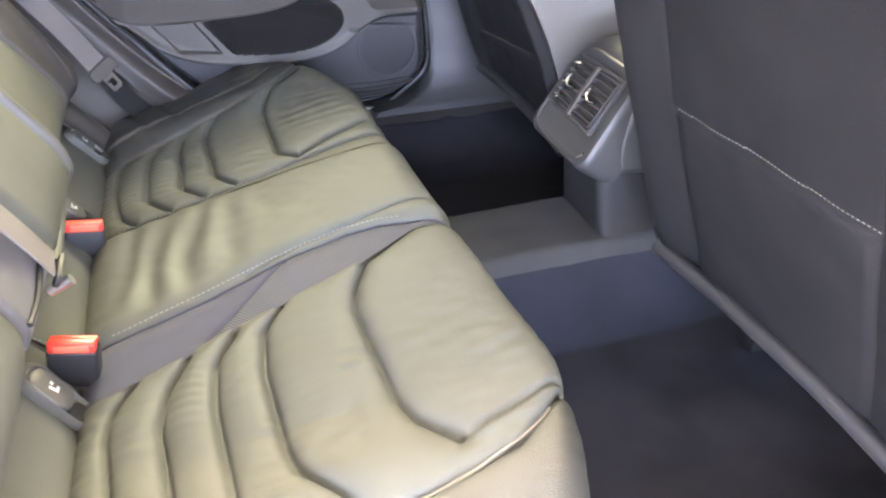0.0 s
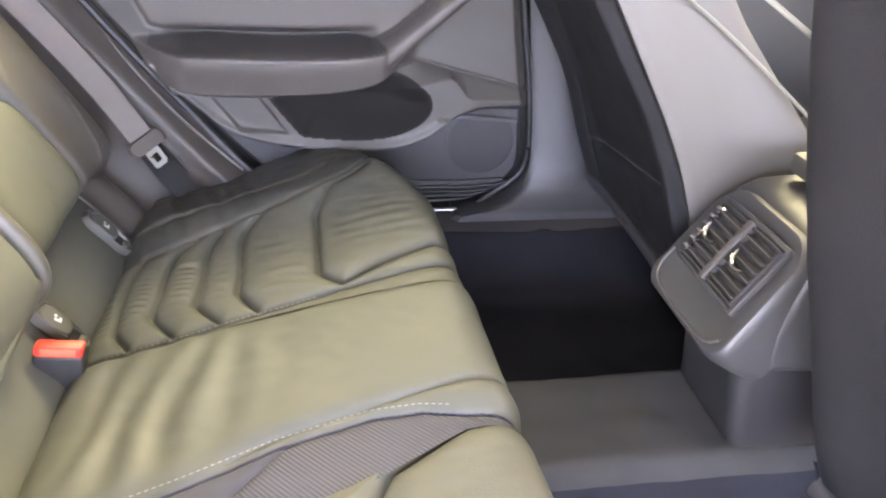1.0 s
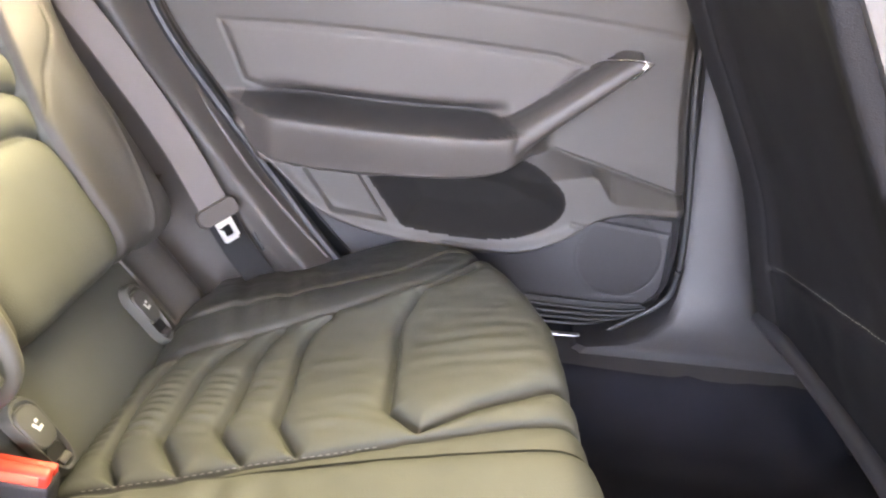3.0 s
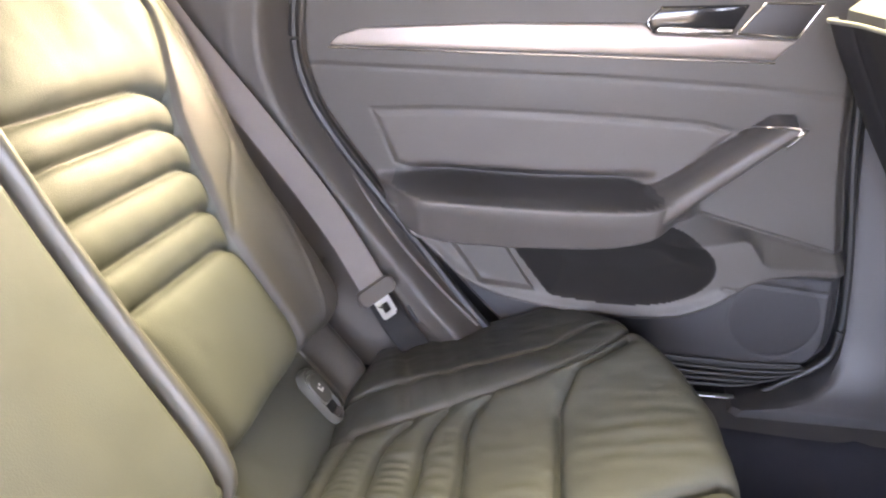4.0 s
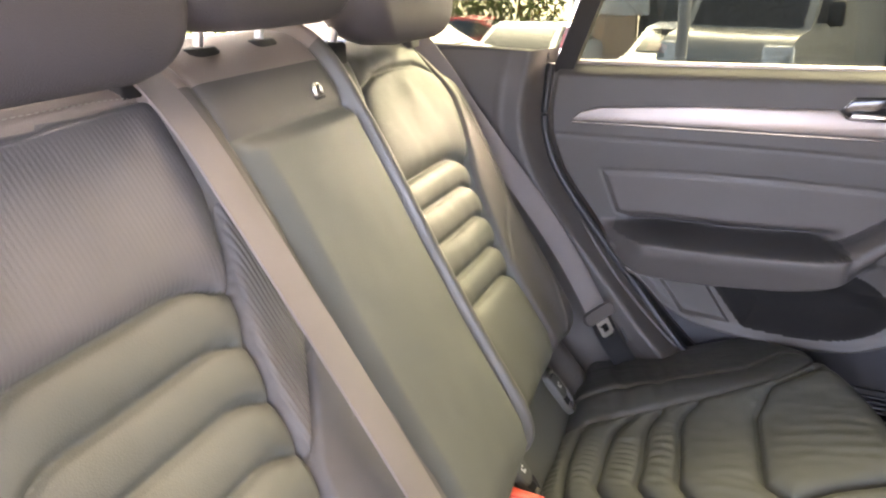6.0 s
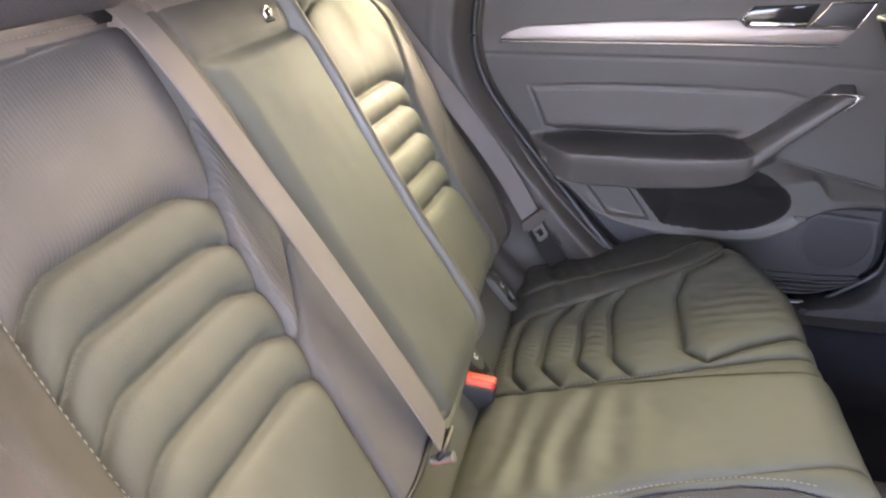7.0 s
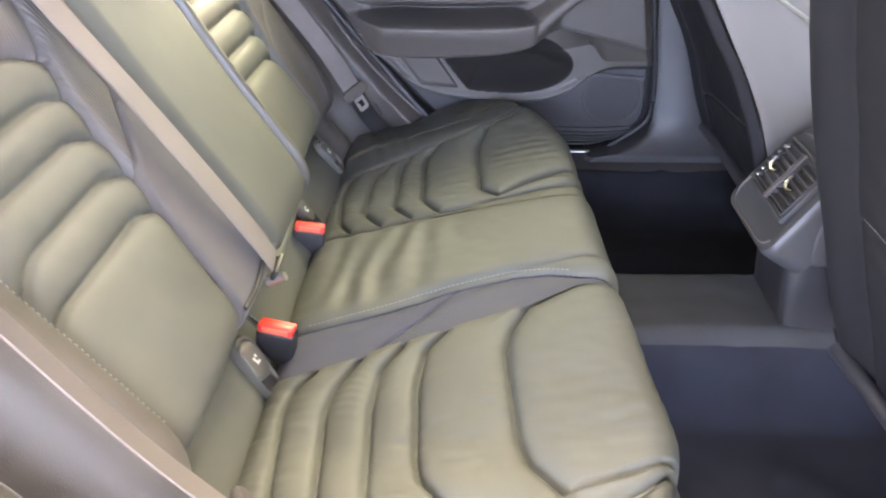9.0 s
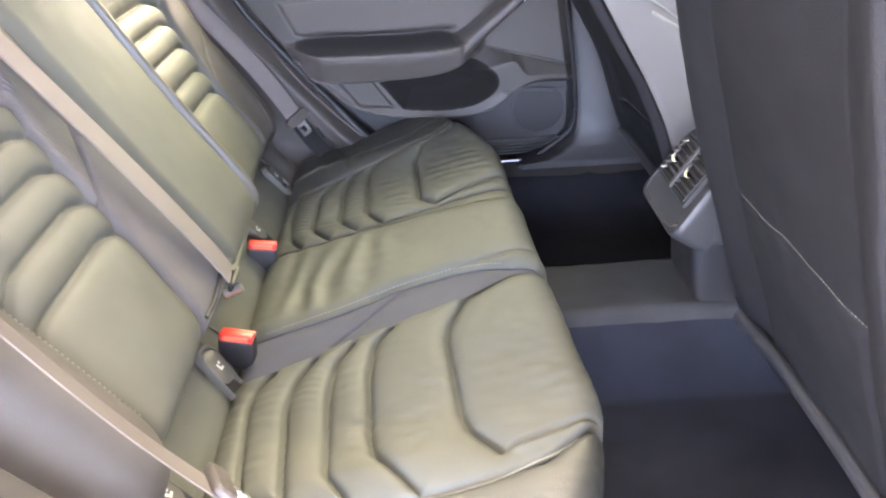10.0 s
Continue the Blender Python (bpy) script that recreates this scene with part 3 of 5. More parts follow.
    # wedge with a slanting seam
    if sign > 0:
        slant = [(0.640, 0.408), (0.68, 0.455), (0.725, 0.520), (0.78, 0.540), (0.92, 0.585)]
        H += np.where(V > O, 0.4 * soft(seam_distance(W, V, slant), 0.003, 0.004), 0)
        bolster = [(0.49, 0.470), (0.56, 0.500), (0.65, 0.530), (0.74, 0.560), (0.86, 0.585), (0.95, 0.60)]
        H += 0.0025 * np.exp(-(seam_distance(W, V, bolster) / 0.003) ** 2)
    else:
        slant = [(0.79, 0.12), (0.745, 0.171), (0.656, 0.265)]
        H += np.where(V < I, 1.6 * soft(seam_distance(W, V, slant), 0.004, 0.0035), 0)
    zs = np.interp(V, [0.12, 0.171, 0.265], [0.79, 0.745, 0.656])
    swell = 0.50 if sign < 0 else 0.44
    H += (0.022 if sign < 0 else 0.009) * smooth(swell, swell + 0.06, V) * smooth(0.66, 0.60, V) * smooth(0.95, 0.85, W)
    fall = 0.56 if sign < 0 else 0.485 + 0.35 * np.clip(W - 0.70, 0, 0.2)
    H -= 0.06 * smooth(fall, fall + (0.10 if sign < 0 else 0.14), V) ** 2
    H += 0.002 * smooth(0.27, 0.16, V) * (1 if sign < 0 else -0.2)
    H += 0.0022 * bumps(W, V, 13, seed) + 0.0006 * bumps(W, V, 45, seed + 1) + (0.016 if sign < 0 else 0.0)
    reg = np.zeros(W.shape, int)
    reg[inside] = level[inside] + 1
    reg[V >= O - 1e-6] = 8
    reg[(V < I - 1e-6) & (W >= zs)] = 9
    reg[(V < I - 1e-6) & (W < zs)] = 10
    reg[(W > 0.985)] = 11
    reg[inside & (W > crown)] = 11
    X, Z = q[:, 0][:, None] + n[:, 0][:, None] * -H, q[:, 1][:, None] + n[:, 1][:, None] * -H
    lean = 0.05 * smooth(0.50, 0.64, V) * smooth(0.9, 1.0, W)
    P = np.stack([X, sign * V, Z - lean], axis=-1)
    if sign > 0:
        P, reg = P[:, ::-1], np.hstack([reg[:, -2::-1], reg[:, :1]])
    names = {k: ("backrest_panel", LEATHER, "") for k in range(1, 6)}
    names[6] = ("shoulder_panel", LEATHER, "smooth leather shoulder panel") if sign > 0 else ("shoulder_panel", PLEATED, "finely pleated dark grey shoulder panel")
    names[8] = ("side_bolster", LEATHER_SIDE, "grey leatherette side bolster")
    names[9] = ("inner_strip", LEATHER, "") if sign > 0 else ("wedge_panel", RIBBED, "finely ribbed grey fabric wedge")
    names[10] = ("inner_strip", LEATHER, "") if sign > 0 else ("wedge_panel", SUEDE, "smooth grey microfibre wedge")
    names[11] = ("backrest_top", LEATHER, "rolled leather top edge") if sign > 0 else ("backrest_top", LEATHER_TOP_LIT, "rolled top edge, paled for the rear window light on it")
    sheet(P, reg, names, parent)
    if sign < 0:
        line = []
        j = counts[0] + counts[1] + 2
        for w in np.linspace(0.53, 0.90, 44):
            i = int(np.interp(w, zeq, np.arange(len(s))))
            line.append(tuple(P[i, j] + np.array((0.0012, 0, 0.001))))
        place_mesh("stitching", stitches(line), THREAD, parent, "pale thread stitching")
        line = [tuple(P[int(np.interp(0.991, zeq, np.arange(len(s)))), k] + np.array((0.001, 0, 0.0015))) for k in range(60, 140, 4)]
        place_mesh("stitching", stitches(line), THREAD, parent, "pale thread stitching")


for sgn, seed in ((1, 31), (-1, 41)):
    b = bench
    outer_back(b, sgn, seed)
    # leather apron below the backrest, with two child-seat anchor covers
    s, q, n = profile([(-0.03, 0.475), (-0.008, 0.445), (0.020, 0.412), (0.050, 0.372), (0.080, 0.335), (0.085, 0.28)], 0.006)
    v = np.arange(0.15, 0.60, 0.006)
    V = np.broadcast_to(v[None, :], (len(s), len(v)))
    H = -0.006 * np.exp(-np.abs(V - 0.155) / 0.012) + 0.006 * bumps(V, q[:, 1][:, None] + 0 * V, 6, seed + 5) + 0.012 * smooth(0.50, 0.56, V) * smooth(0.6, 0.57, V)
    P = np.stack([q[:, 0][:, None] + n[:, 0][:, None] * H, sgn * V, q[:, 1][:, None] + n[:, 1][:, None] * H], axis=-1)
    P = P if sgn > 0 else P[:, ::-1]
    flank = np.where(np.abs(P[:, :, 1]) > 0.492, 2, 1)
    sheet(P, flank, {1: ("backrest_apron", LEATHER, "leather apron at the foot of the backrest"), 2: ("apron_flank", LEATHER_SIDE, "")}, b)
    k = int(np.argmin(np.abs(np.abs(P[0, :, 1]) - 0.490)))
    part("apron_piping", tube([tuple(p + np.array((0.001, 0, 0.001))) for p in P[2:-2:3, k]], 0.0028, 8, 1), PIPING, b, "thin raised piping")

# ---- middle backrest with fold-down armrest ----
mid = bench
s, q, n = profile(BACK, 0.004)
y = np.arange(-0.185, 0.177, 0.003)
Y = np.broadcast_to(y[None, :], (len(s), len(y)))
W = np.broadcast_to(back_height(s, q)[:, None], Y.shape)
crest = np.interp(W, [0.50, 0.95], [0.133, 0.146])
side = crest - 0.012
frame_in = (Y > -0.122) & (Y < side) & (W < 0.930)
H = 0.010 * smooth(0, 0.03, Y + 0.122) * smooth(0, 0.02, side - Y) * smooth(0.930, 0.910, W)
H += -0.006 * np.exp(-np.abs(W - 0.930) / 0.006) * (Y > -0.122) * (Y < side) - 0.006 * np.exp(-np.abs(Y + 0.122) / 0.005) - 0.010 * np.exp(-np.abs(Y - side) / 0.004)
H += 0.014 * np.exp(-((Y - crest) / 0.010) ** 4)
H += (0.016 + 0.020 * smooth(0.60, 0.95, W)) * smooth(-0.19, -0.14, Y) * smooth(0.017, 0.006, Y - crest)
H += 0.0025 * bumps(Y, W, 8, 61) + 0.0007 * bumps(Y, W, 30, 62)
reg = np.where(frame_in, 1, np.where((Y > side) & (W < 0.99), 2, np.where(W > 0.975, 5, np.where(W > 0.925, 3, 4))))
P = np.stack([q[:, 0][:, None] - n[:, 0][:, None] * H, Y + 0 * H, q[:, 1][:, None] - n[:, 1][:, None] * H], axis=-1)
sheet(P[:, ::-1], reg[:, ::-1], {1: ("armrest_pad", LEATHER, "smooth leather armrest pad"), 2: ("piped_edge", PIPING, "raised grey leather roll beside the armrest"),
               3: ("headrest_panel", LEATHER_SIDE, "grey panel above the armrest"), 4: ("armrest_surround", LEATHER_SIDE, ""), 5: ("backrest_top", LEATHER_TOP_LIT, "rolled top edge, paled for the rear window light on it")}, mid)
part("armrest_edge", joined(box(0.020, 0.236, 0.034, (0.066, -0.003, 0.488), (0, 32, 0), 0.008, 3), tube([(0.078, -0.120, 0.476), (0.074, 0.0, 0.480), (0.068, 0.116, 0.490)], 0.010, 12, 2)), LEATHER, mid, "rounded leather bottom edge")
s, q, n = profile([(-0.03, 0.475), (-0.008, 0.445), (0.020, 0.412), (0.050, 0.372), (0.080, 0.335), (0.085, 0.28)], 0.006)
v = np.arange(-0.15, 0.151, 0.006)
V = np.broadcast_to(v[None, :], (len(s), len(v)))
H = -0.004 * np.exp(-(0.15 - np.abs(V)) / 0.012) + 0.003 * bumps(V, q[:, 1][:, None] + 0 * V, 6, 77)
P = np.stack([q[:, 0][:, None] + n[:, 0][:, None] * H, V + 0 * H, q[:, 1][:, None] + n[:, 1][:, None] * H], axis=-1)
sheet(P, np.ones(V.shape, int), {1: ("backrest_apron", LEATHER, "leather apron below the armrest")}, mid)

line = [(0.006, -0.192, 0.437), (0.019, -0.178, 0.4215), (0.036, -0.158, 0.399), (0.053, -0.152, 0.376)]
place_mesh("stitching", stitches(chaikin(line, 2)), THREAD, mid, "pale thread stitching")

# Black tube drawn in place of the shade in the gap under the wedge.
part("gap_shade", tube([(0.078, -0.171, 0.512), (0.079, -0.225, 0.499), (0.074, -0.268, 0.497)], 0.0035, 8, 2), BLACK, mid, "black strip for the shade in the gap below the fabric wedge")

# ---- child-seat anchor covers ----
def anchor_cover(y, x=0.056, z=0.377, turn=0, size=1.0):
    t = thing("child_seat_anchor", "grey plastic child-seat anchor cover with a white pictogram", "anchor cover", "anchor covers", at=(x, y, z))
    m = pose(x, y, z, 0, 53, 0) @ pose(0, 0, 0, 0, 0, turn) @ Matrix.Diagonal((size, size, 1, 1))

    def put(name, bm, mat, label="", flat=False):
        bmesh.ops.transform(bm, matrix=m, verts=bm.verts)
        part(name, bm, mat, t, label, smooth=not flat)

    def drop(w, h, r, hh, dx=0.0, taper=0.34):
        return [Vector((a + dx, e * (1 - taper * smooth(-0.01, 0.05, abs(a)) * (1 if a > 0 else 0.35)), hh)) for a, e in rounded(w, h, r, 8)]

    put("surround", loft([drop(0.100 * k, 0.048 * k, 0.021 * k, hh) for hh, k in ((-0.004, 1.06), (0.004, 1.05), (0.0085, 0.98), (0.0085, 0.90), (0.0035, 0.84), (0.002, 0.5))]), ANCHOR)
    put("flap", loft([drop(0.054 * k, 0.038 * k, 0.014 * k, hh, -0.012, 0.15) for hh, k in ((0.003, 1.0), (0.0075, 1.0), (0.0095, 0.92), (0.0098, 0.5))]), ANCHOR, "grey hinged flap")
    put("finger_slot", loft([drop(0.024, 0.028, 0.010, hh, 0.027) for hh in (0.0025, 0.0045)]), BLACK, "dark finger slot")
    put("slot_tab", box(0.010, 0.019, 0.005, (0.036, 0, 0.0068), (0, -14, 0), 0.002), PLASTIC_PALE, "pale pull tab")
    put("pictogram", joined(box(0.010, 0.0035, 0.0008, (-0.012, -0.003, 0.0102), (0, 0, 20), bevel=0), box(0.0035, 0.009, 0.0008, (-0.008, 0.001, 0.0102), (0, 0, 10), bevel=0), box(0.004, 0.004, 0.0008, (-0.017, 0.003, 0.0102), bevel=0)), ICON, "small white pictogram", True)
    return t


anchor_cover(0.446, size=0.9)
anchor_cover(0.184, size=0.9)
anchor_cover(-0.243, 0.064, 0.363, -18, 1.12)
anchor_cover(-0.505)


# ---- buckles ----
def buckle(x, y, z, turn):
    t = thing("belt_buckle", "black belt buckle with a red release button, standing beside the cushion", "belt buckle", "belt buckles", at=(x, y, z - 0.06))
    m = pose(x, y, z, *turn)
    for nm, bm, mat in (("body", box(0.060, 0.030, 0.06, (0, 0, -0.030), bevel=0.006, seg=3), PLASTIC_DARK),
                        ("release_button", joined(box(0.056, 0.015, 0.016, (0, -0.0065, 0.004), bevel=0.004, seg=3), box(0.056, 0.011, 0.010, (0, 0.0075, 0.002), bevel=0.003)), RED)):
        bmesh.ops.transform(bm, matrix=m, verts=bm.verts)
        part(nm, bm, mat, t, "red release button" if mat is RED else "")
    bm = box(0.040, 0.0016, 0.010, (0, -0.0143, 0.005), bevel=0.0005)
    bmesh.ops.transform(bm, matrix=m, verts=bm.verts)
    part("button_lettering", bm, RED_PALE, t, "paler raised lettering bar")
    return t


buckle(0.075, 0.125, 0.385, (0, 10, 5))
buckle(0.085, -0.185, 0.395, (0, 10, -5))


# ---- seat belts ----
def tongue_parts(t, at, m3):
    m = Matrix.Translation(at) @ m3
    bm = loft([[Vector((a, b, h)) for a, b in rounded(0.068 * k, 0.028 * k, 0.011 * k)] for h, k in ((-0.006, 0.9), (-0.003, 1), (0.003, 1), (0.006, 0.9))])
    bmesh.ops.transform(bm, matrix=m, verts=bm.verts)
    part("tongue_grip", bm, PLASTIC_PALE, t)
    outer, inner = rounded(0.027, 0.044, 0.005), rounded(0.013, 0.017, 0.003)
    bm = bmesh.new()
    top = [[bm.verts.new((a, b - 0.026 , h)) for a, b in outer] for h in (0.0022, -0.0022)]
    hole = [[bm.verts.new((a, b - 0.031, h)) for a, b in inner] for h in (0.0022, -0.0022)]
    n = len(outer)
    for k in range(n):
        j = (k + 1) % n
        bm.faces.new((top[0][k], top[0][j], hole[0][j], hole[0][k]))
        bm.faces.new((top[1][k], top[1][j], hole[1][j], hole[1][k]))
        bm.faces.new((top[0][k], top[0][j], top[1][j], top[1][k]))
        bm.faces.new((hole[0][k], hole[0][j], hole[1][j], hole[1][k]))
    bmesh.ops.transform(bm, matrix=m, verts=bm.verts)
    part("tongue_blade", bm, STEEL, t, "bright steel tongue")


def frame_from(d, nrm):
    """Axes with -Y along d and Z along nrm."""
    y_ = -Vector(d).normalized()
    z_ = Vector(nrm).normalized()
    x_ = y_.cross(z_).normalized()
    z_ = x_.cross(y_)
    return Matrix((x_, y_, z_)).transposed().to_4x4()


def side_belt(sgn, pts, low, face):
    t = thing("seat_belt", "grey seat belt with a steel tongue, hanging beside the rear backrest", "seat belt", "side belts", at=low[-1])
    nr = [face] * 3
    part("webbing", ribbon(pts, 0.047, nr), BELT, t)
    part("lower_webbing", ribbon([pts[-1], *low], 0.047, nr), BLACK, t, "dark lower length of webbing")
    d = Vector(pts[-1]) - Vector(pts[-2])
    tongue_parts(t, Vector(pts[-1]) + Vector((0.005, -0.008 * sgn, 0.0)), frame_from(d, nr[0]))


side_belt(1, [(-0.30, 0.56, 1.03), (-0.245, 0.595, 0.965), (-0.165, 0.620, 0.835), (-0.065, 0.625, 0.709), (0.032, 0.628, 0.573), (0.092, 0.626, 0.465)], [(0.12, 0.640, 0.40), (0.16, 0.645, 0.345)], (0.55, -0.75, 0.35))
side_belt(-1, [(-0.19, -0.59, 1.10), (-0.11, -0.615, 1.0), (0.0, -0.63, 0.815), (0.10, -0.63, 0.635), (0.170, -0.625, 0.530)], [(0.19, -0.635, 0.46), (0.19, -0.655, 0.36)], (0.80, 0.50, 0.28))
t = thing("seat_belt", "grey centre seat belt running down the rear backrest to its anchor", "seat belt", at=(0.05, -0.146, 0.46))
part("webbing", ribbon([(-0.26, -0.165, 1.035), (-0.200, -0.167, 0.986), (-0.121, -0.171, 0.870), (-0.016, -0.175, 0.710), (0.064, -0.170, 0.568), (0.088, -0.155, 0.500)], 0.047,
                       [(0.857, 0, 0.514)] * 3, 0.002), BELT, t)
bm = box(0.008, 0.052, 0.020, (0.090, -0.150, 0.486), (0, 32, 0), 0.004)
part("anchor_bracket", bm, PLASTIC_DARK, t)
part("anchor_bolt", tube([(0.076, -0.165, 0.468), (0.104, -0.165, 0.480)], 0.007, 10, 0), STEEL, t, "steel bolt")


t = thing("belt_guide", "grey plastic belt guide loop on the backrest top", "belt guide", at=(-0.19, 0.076, 0.965))
part("loop", tube([(-0.191, 0.070, 0.966), (-0.193, 0.068, 0.973), (-0.196, 0.072, 0.979), (-0.196, 0.082, 0.979), (-0.193, 0.086, 0.973), (-0.191, 0.084, 0.966)], 0.0026, 10, 2), CHROME, t, "bright loop")
part("base", box(0.007, 0.026, 0.008, (-0.191, 0.077, 0.963), (0, 32, 0), 0.003), PLASTIC_DARK, t)

# ---- headrests ----
def headrest(y, w, h, drop=0.0, spread=0.39, rise=0.0):
    t = thing("headrest", "dark grey padded rear headrest on two steel posts", "headrest", "rear headrests", at=(-0.25, y, 1.0 + rise))
    rings = []
    for k in range(25):
        a = k / 24
        f = math.sin(math.pi * (0.02 + 0.96 * a)) ** 0.22
        rings.append([Vector((-0.215 - 0.035 * a + c * f, y + b * f * (1 - 0.12 * a), 1.030 + drop + h * a)) for b, c in rounded(w, 0.12, 0.050, 8)])
    part("pad", loft(rings), HEADREST, t)
    for d in (-spread, spread):
        part("post", tube([(-0.262, y + d * w, 0.99 + rise), (-0.250, y + d * w, 1.07 + drop)], 0.006, 12, 0), STEEL, t, "steel post")
        part("collar", loft([[Vector((-0.262 + a * k, y + d * w + b * k, zz + rise)) for a, b in rounded(0.034, 0.052, 0.015)] for zz, k in ((0.985, 1.1), (1.010, 1.1), (1.015, 0.9), (1.016, 0.4))]), BLACK, t, "black post collar")
    return t


headrest(0.380, 0.36, 0.17, -0.022)
headrest(-0.315, 0.36, 0.17, -0.010, rise=0.012)
headrest(0.000, 0.36, 0.12, 0.022, 0.16, 0.018)

# ---- rear side door: one moulded panel, split where its pieces meet ----
D_REAR = [(0.24, 0.42), (0.30, 0.345), (0.359, 0.273), (0.448, 0.19), (0.598, 0.069), (0.69, 0.0), (0.752, -0.035), (0.83, -0.054), (0.933, -0.040), (1.0, -0.03)]
D_FRONT = [(0.24, 0.70), (0.285, 0.76), (0.32, 0.81), (0.356, 0.838), (0.494, 0.830), (0.716, 0.79), (0.95, 0.775)]
ARM_RIDGE = [(0.05, 0.615), (0.10, 0.606), (0.18, 0.598), (0.35, 0.594), (0.49, 0.598), (0.545, 0.615)]
ARM_TOP = [(0.05, 0.625), (0.11, 0.628), (0.25, 0.636), (0.41, 0.636), (0.52, 0.620), (0.56, 0.615)]
ARM_LOW = [(0.05, 0.57), (0.12, 0.545), (0.17, 0.523), (0.32, 0.520), (0.49, 0.530), (0.56, 0.575)]
RIDGE = [(0.15, 0.52), (0.18, 0.492), (0.225, 0.445), (0.33, 0.412), (0.54, 0.398), (0.63, 0.432), (0.70, 0.492), (0.83, 0.487), (0.9, 0.487)]
BIN = [(0.280, 0.540), (0.340, 0.462), (0.353, 0.445), (0.364, 0.432), (0.380, 0.429), (0.45, 0.422), (0.54, 0.424), (0.60, 0.448), (0.630, 0.480), (0.628, 0.515), (0.603, 0.540), (0.556, 0.566), (0.45, 0.578)]
PANEL_OUTLINE = [(0.066, 0.728), (0.20, 0.734), (0.40, 0.732), (0.636, 0.722), (0.60, 0.685), (0.545, 0.612), (0.41, 0.622), (0.112, 0.612), (0.066, 0.728)]
RIDGE, ARM_RIDGE, ARM_TOP, ARM_LOW, D_FRONT, D_REAR = [[tuple(p) for p in chaikin(line, 2)] for line in (RIDGE, ARM_RIDGE, ARM_TOP, ARM_LOW, D_FRONT, D_REAR)]
BIN = [tuple(p) for p in chaikin(BIN, 3)]
PANEL_IN = [tuple(p) for p in chaikin(PANEL_OUTLINE, 1)]
PANEL_IN = PANEL_IN + PANEL_IN[:1]


def inside_poly(A, B, poly):
    hit = np.zeros(A.shape, bool)
    pts = list(poly)
    for (x0, z0), (x1, z1) in zip(pts, pts[1:] + pts[:1]):
        with np.errstate(divide="ignore", invalid="ignore"):
            cross = ((z0 > B) != (z1 > B)) & (A < (x1 - x0) * (B - z0) / (z1 - z0 + 1e-12) + x0)
        hit ^= cross
    return hit


def door_panel(parent):
    z = np.arange(0.285, 0.937, 0.0025)
    u = np.linspace(0, 1, 360)
    Z = np.broadcast_to(z[:, None], (len(z), len(u)))
    r = np.interp(z, [a for a, _ in D_REAR], [b for _, b in D_REAR])[:, None]
    f = np.interp(z, [a for a, _ in D_FRONT], [b for _, b in D_FRONT])[:, None]
    X = r + (f - r) * u[None, :]
    at = lambda line: np.interp(X, [a for a, _ in line], [b for _, b in line])
    D = 0.012 * smooth(0.60, 0.80, Z) - 0.055 * smooth(0.912, 0.955, Z)
    reg = np.ones(X.shape, int)
    # soft insert
    pin = inside_poly(X, Z, PANEL_IN)
    dp = seam_distance(X, Z, PANEL_IN)
    D += np.where(pin, 0.0025 * smooth(0, 0.012, dp), 0) - 0.002 * np.exp(-(dp / 0.0035) ** 2)
    reg[pin] = 2
    # lower moulding: raised rim with a map pocket, plain field below
    top = np.where(X < 0.56, 0.60, np.interp(X, [0.56, 0.83], [0.585, 0.515]))
    brow = np.interp(X, [0.56, 0.605, 0.660, 0.672, 0.694, 0.705, 0.83], [0.525, 0.537, 0.552, 0.546, 0.514, 0.508, 0.500])
    mix = smooth(0.50, 0.57, X)
    slope = (1 - mix) * smooth(0.60, 0.575, Z) + mix * np.clip((np.minimum(top, 0.585) - Z) / (np.minimum(top, 0.585) - brow), 0, 1)
    slope = np.where(slope > 0.85, 1 - (1 - slope) ** 2 / 0.3 - 0.075 * (slope < 1) * (1 - slope) / 0.15, slope)
    D += 0.038 * (1 - 0.45 * smooth(0.70, 0.82, X)) * smooth(-0.012, 0.006, Z - at(RIDGE)) * slope
    D -= 0.005 * np.exp(-(seam_distance(X, Z, [(0.585, 0.582), (0.83, 0.517)]) / 0.003) ** 2)
    D += 0.008 * (1 - smooth(0.62, 0.68, X)) * np.exp(-((Z - at(RIDGE) - 0.008) / 0.012) ** 2)
    reg[(Z < top) & (Z >= at(RIDGE))] = 3
    reg[(Z < at(RIDGE))] = 4
    small = [(0.19, 0.53), (0.285, 0.53), (0.345, 0.44), (0.25, 0.450)]
    sm = inside_poly(X, Z, small)
    D += np.where(sm, -0.008 * smooth(0, 0.006, seam_distance(X, Z, small + small[:1])), 0)
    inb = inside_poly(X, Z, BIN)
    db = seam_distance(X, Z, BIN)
    # shallow bowl; its dark lining colour stands for the shade of a deep pocket
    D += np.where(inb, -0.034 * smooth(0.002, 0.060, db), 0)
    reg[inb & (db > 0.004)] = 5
    # armrest
    t = smooth(0, 1, (at(ARM_TOP) - Z) / (at(ARM_TOP) - at(ARM_RIDGE)))
    low = smooth(-0.016, 0.006, Z - at(ARM_LOW))
    ends = smooth(0.05, 0.17, X) * smooth(0.60, 0.52, X)
    face = 1 - 0.25 * smooth(0.0, 0.08, at(ARM_RIDGE) - Z)
    arm = 0.085 * t * low * ends * face
    armed = (Z < at(ARM_TOP)) & (Z > at(ARM_LOW) - 0.008) & (X < 0.56) & (X > 0.07)
    base = D.copy()
    smax = lambda a_, b_, k_: 0.5 * (a_ + b_ + np.sqrt((a_ - b_) ** 2 + k_ ** 2)) - 0.5 * k_
    D = np.where(low * t * ends > 0.002, np.maximum(D, smax(D, arm, 0.010)), D)
    reg[armed] = 6
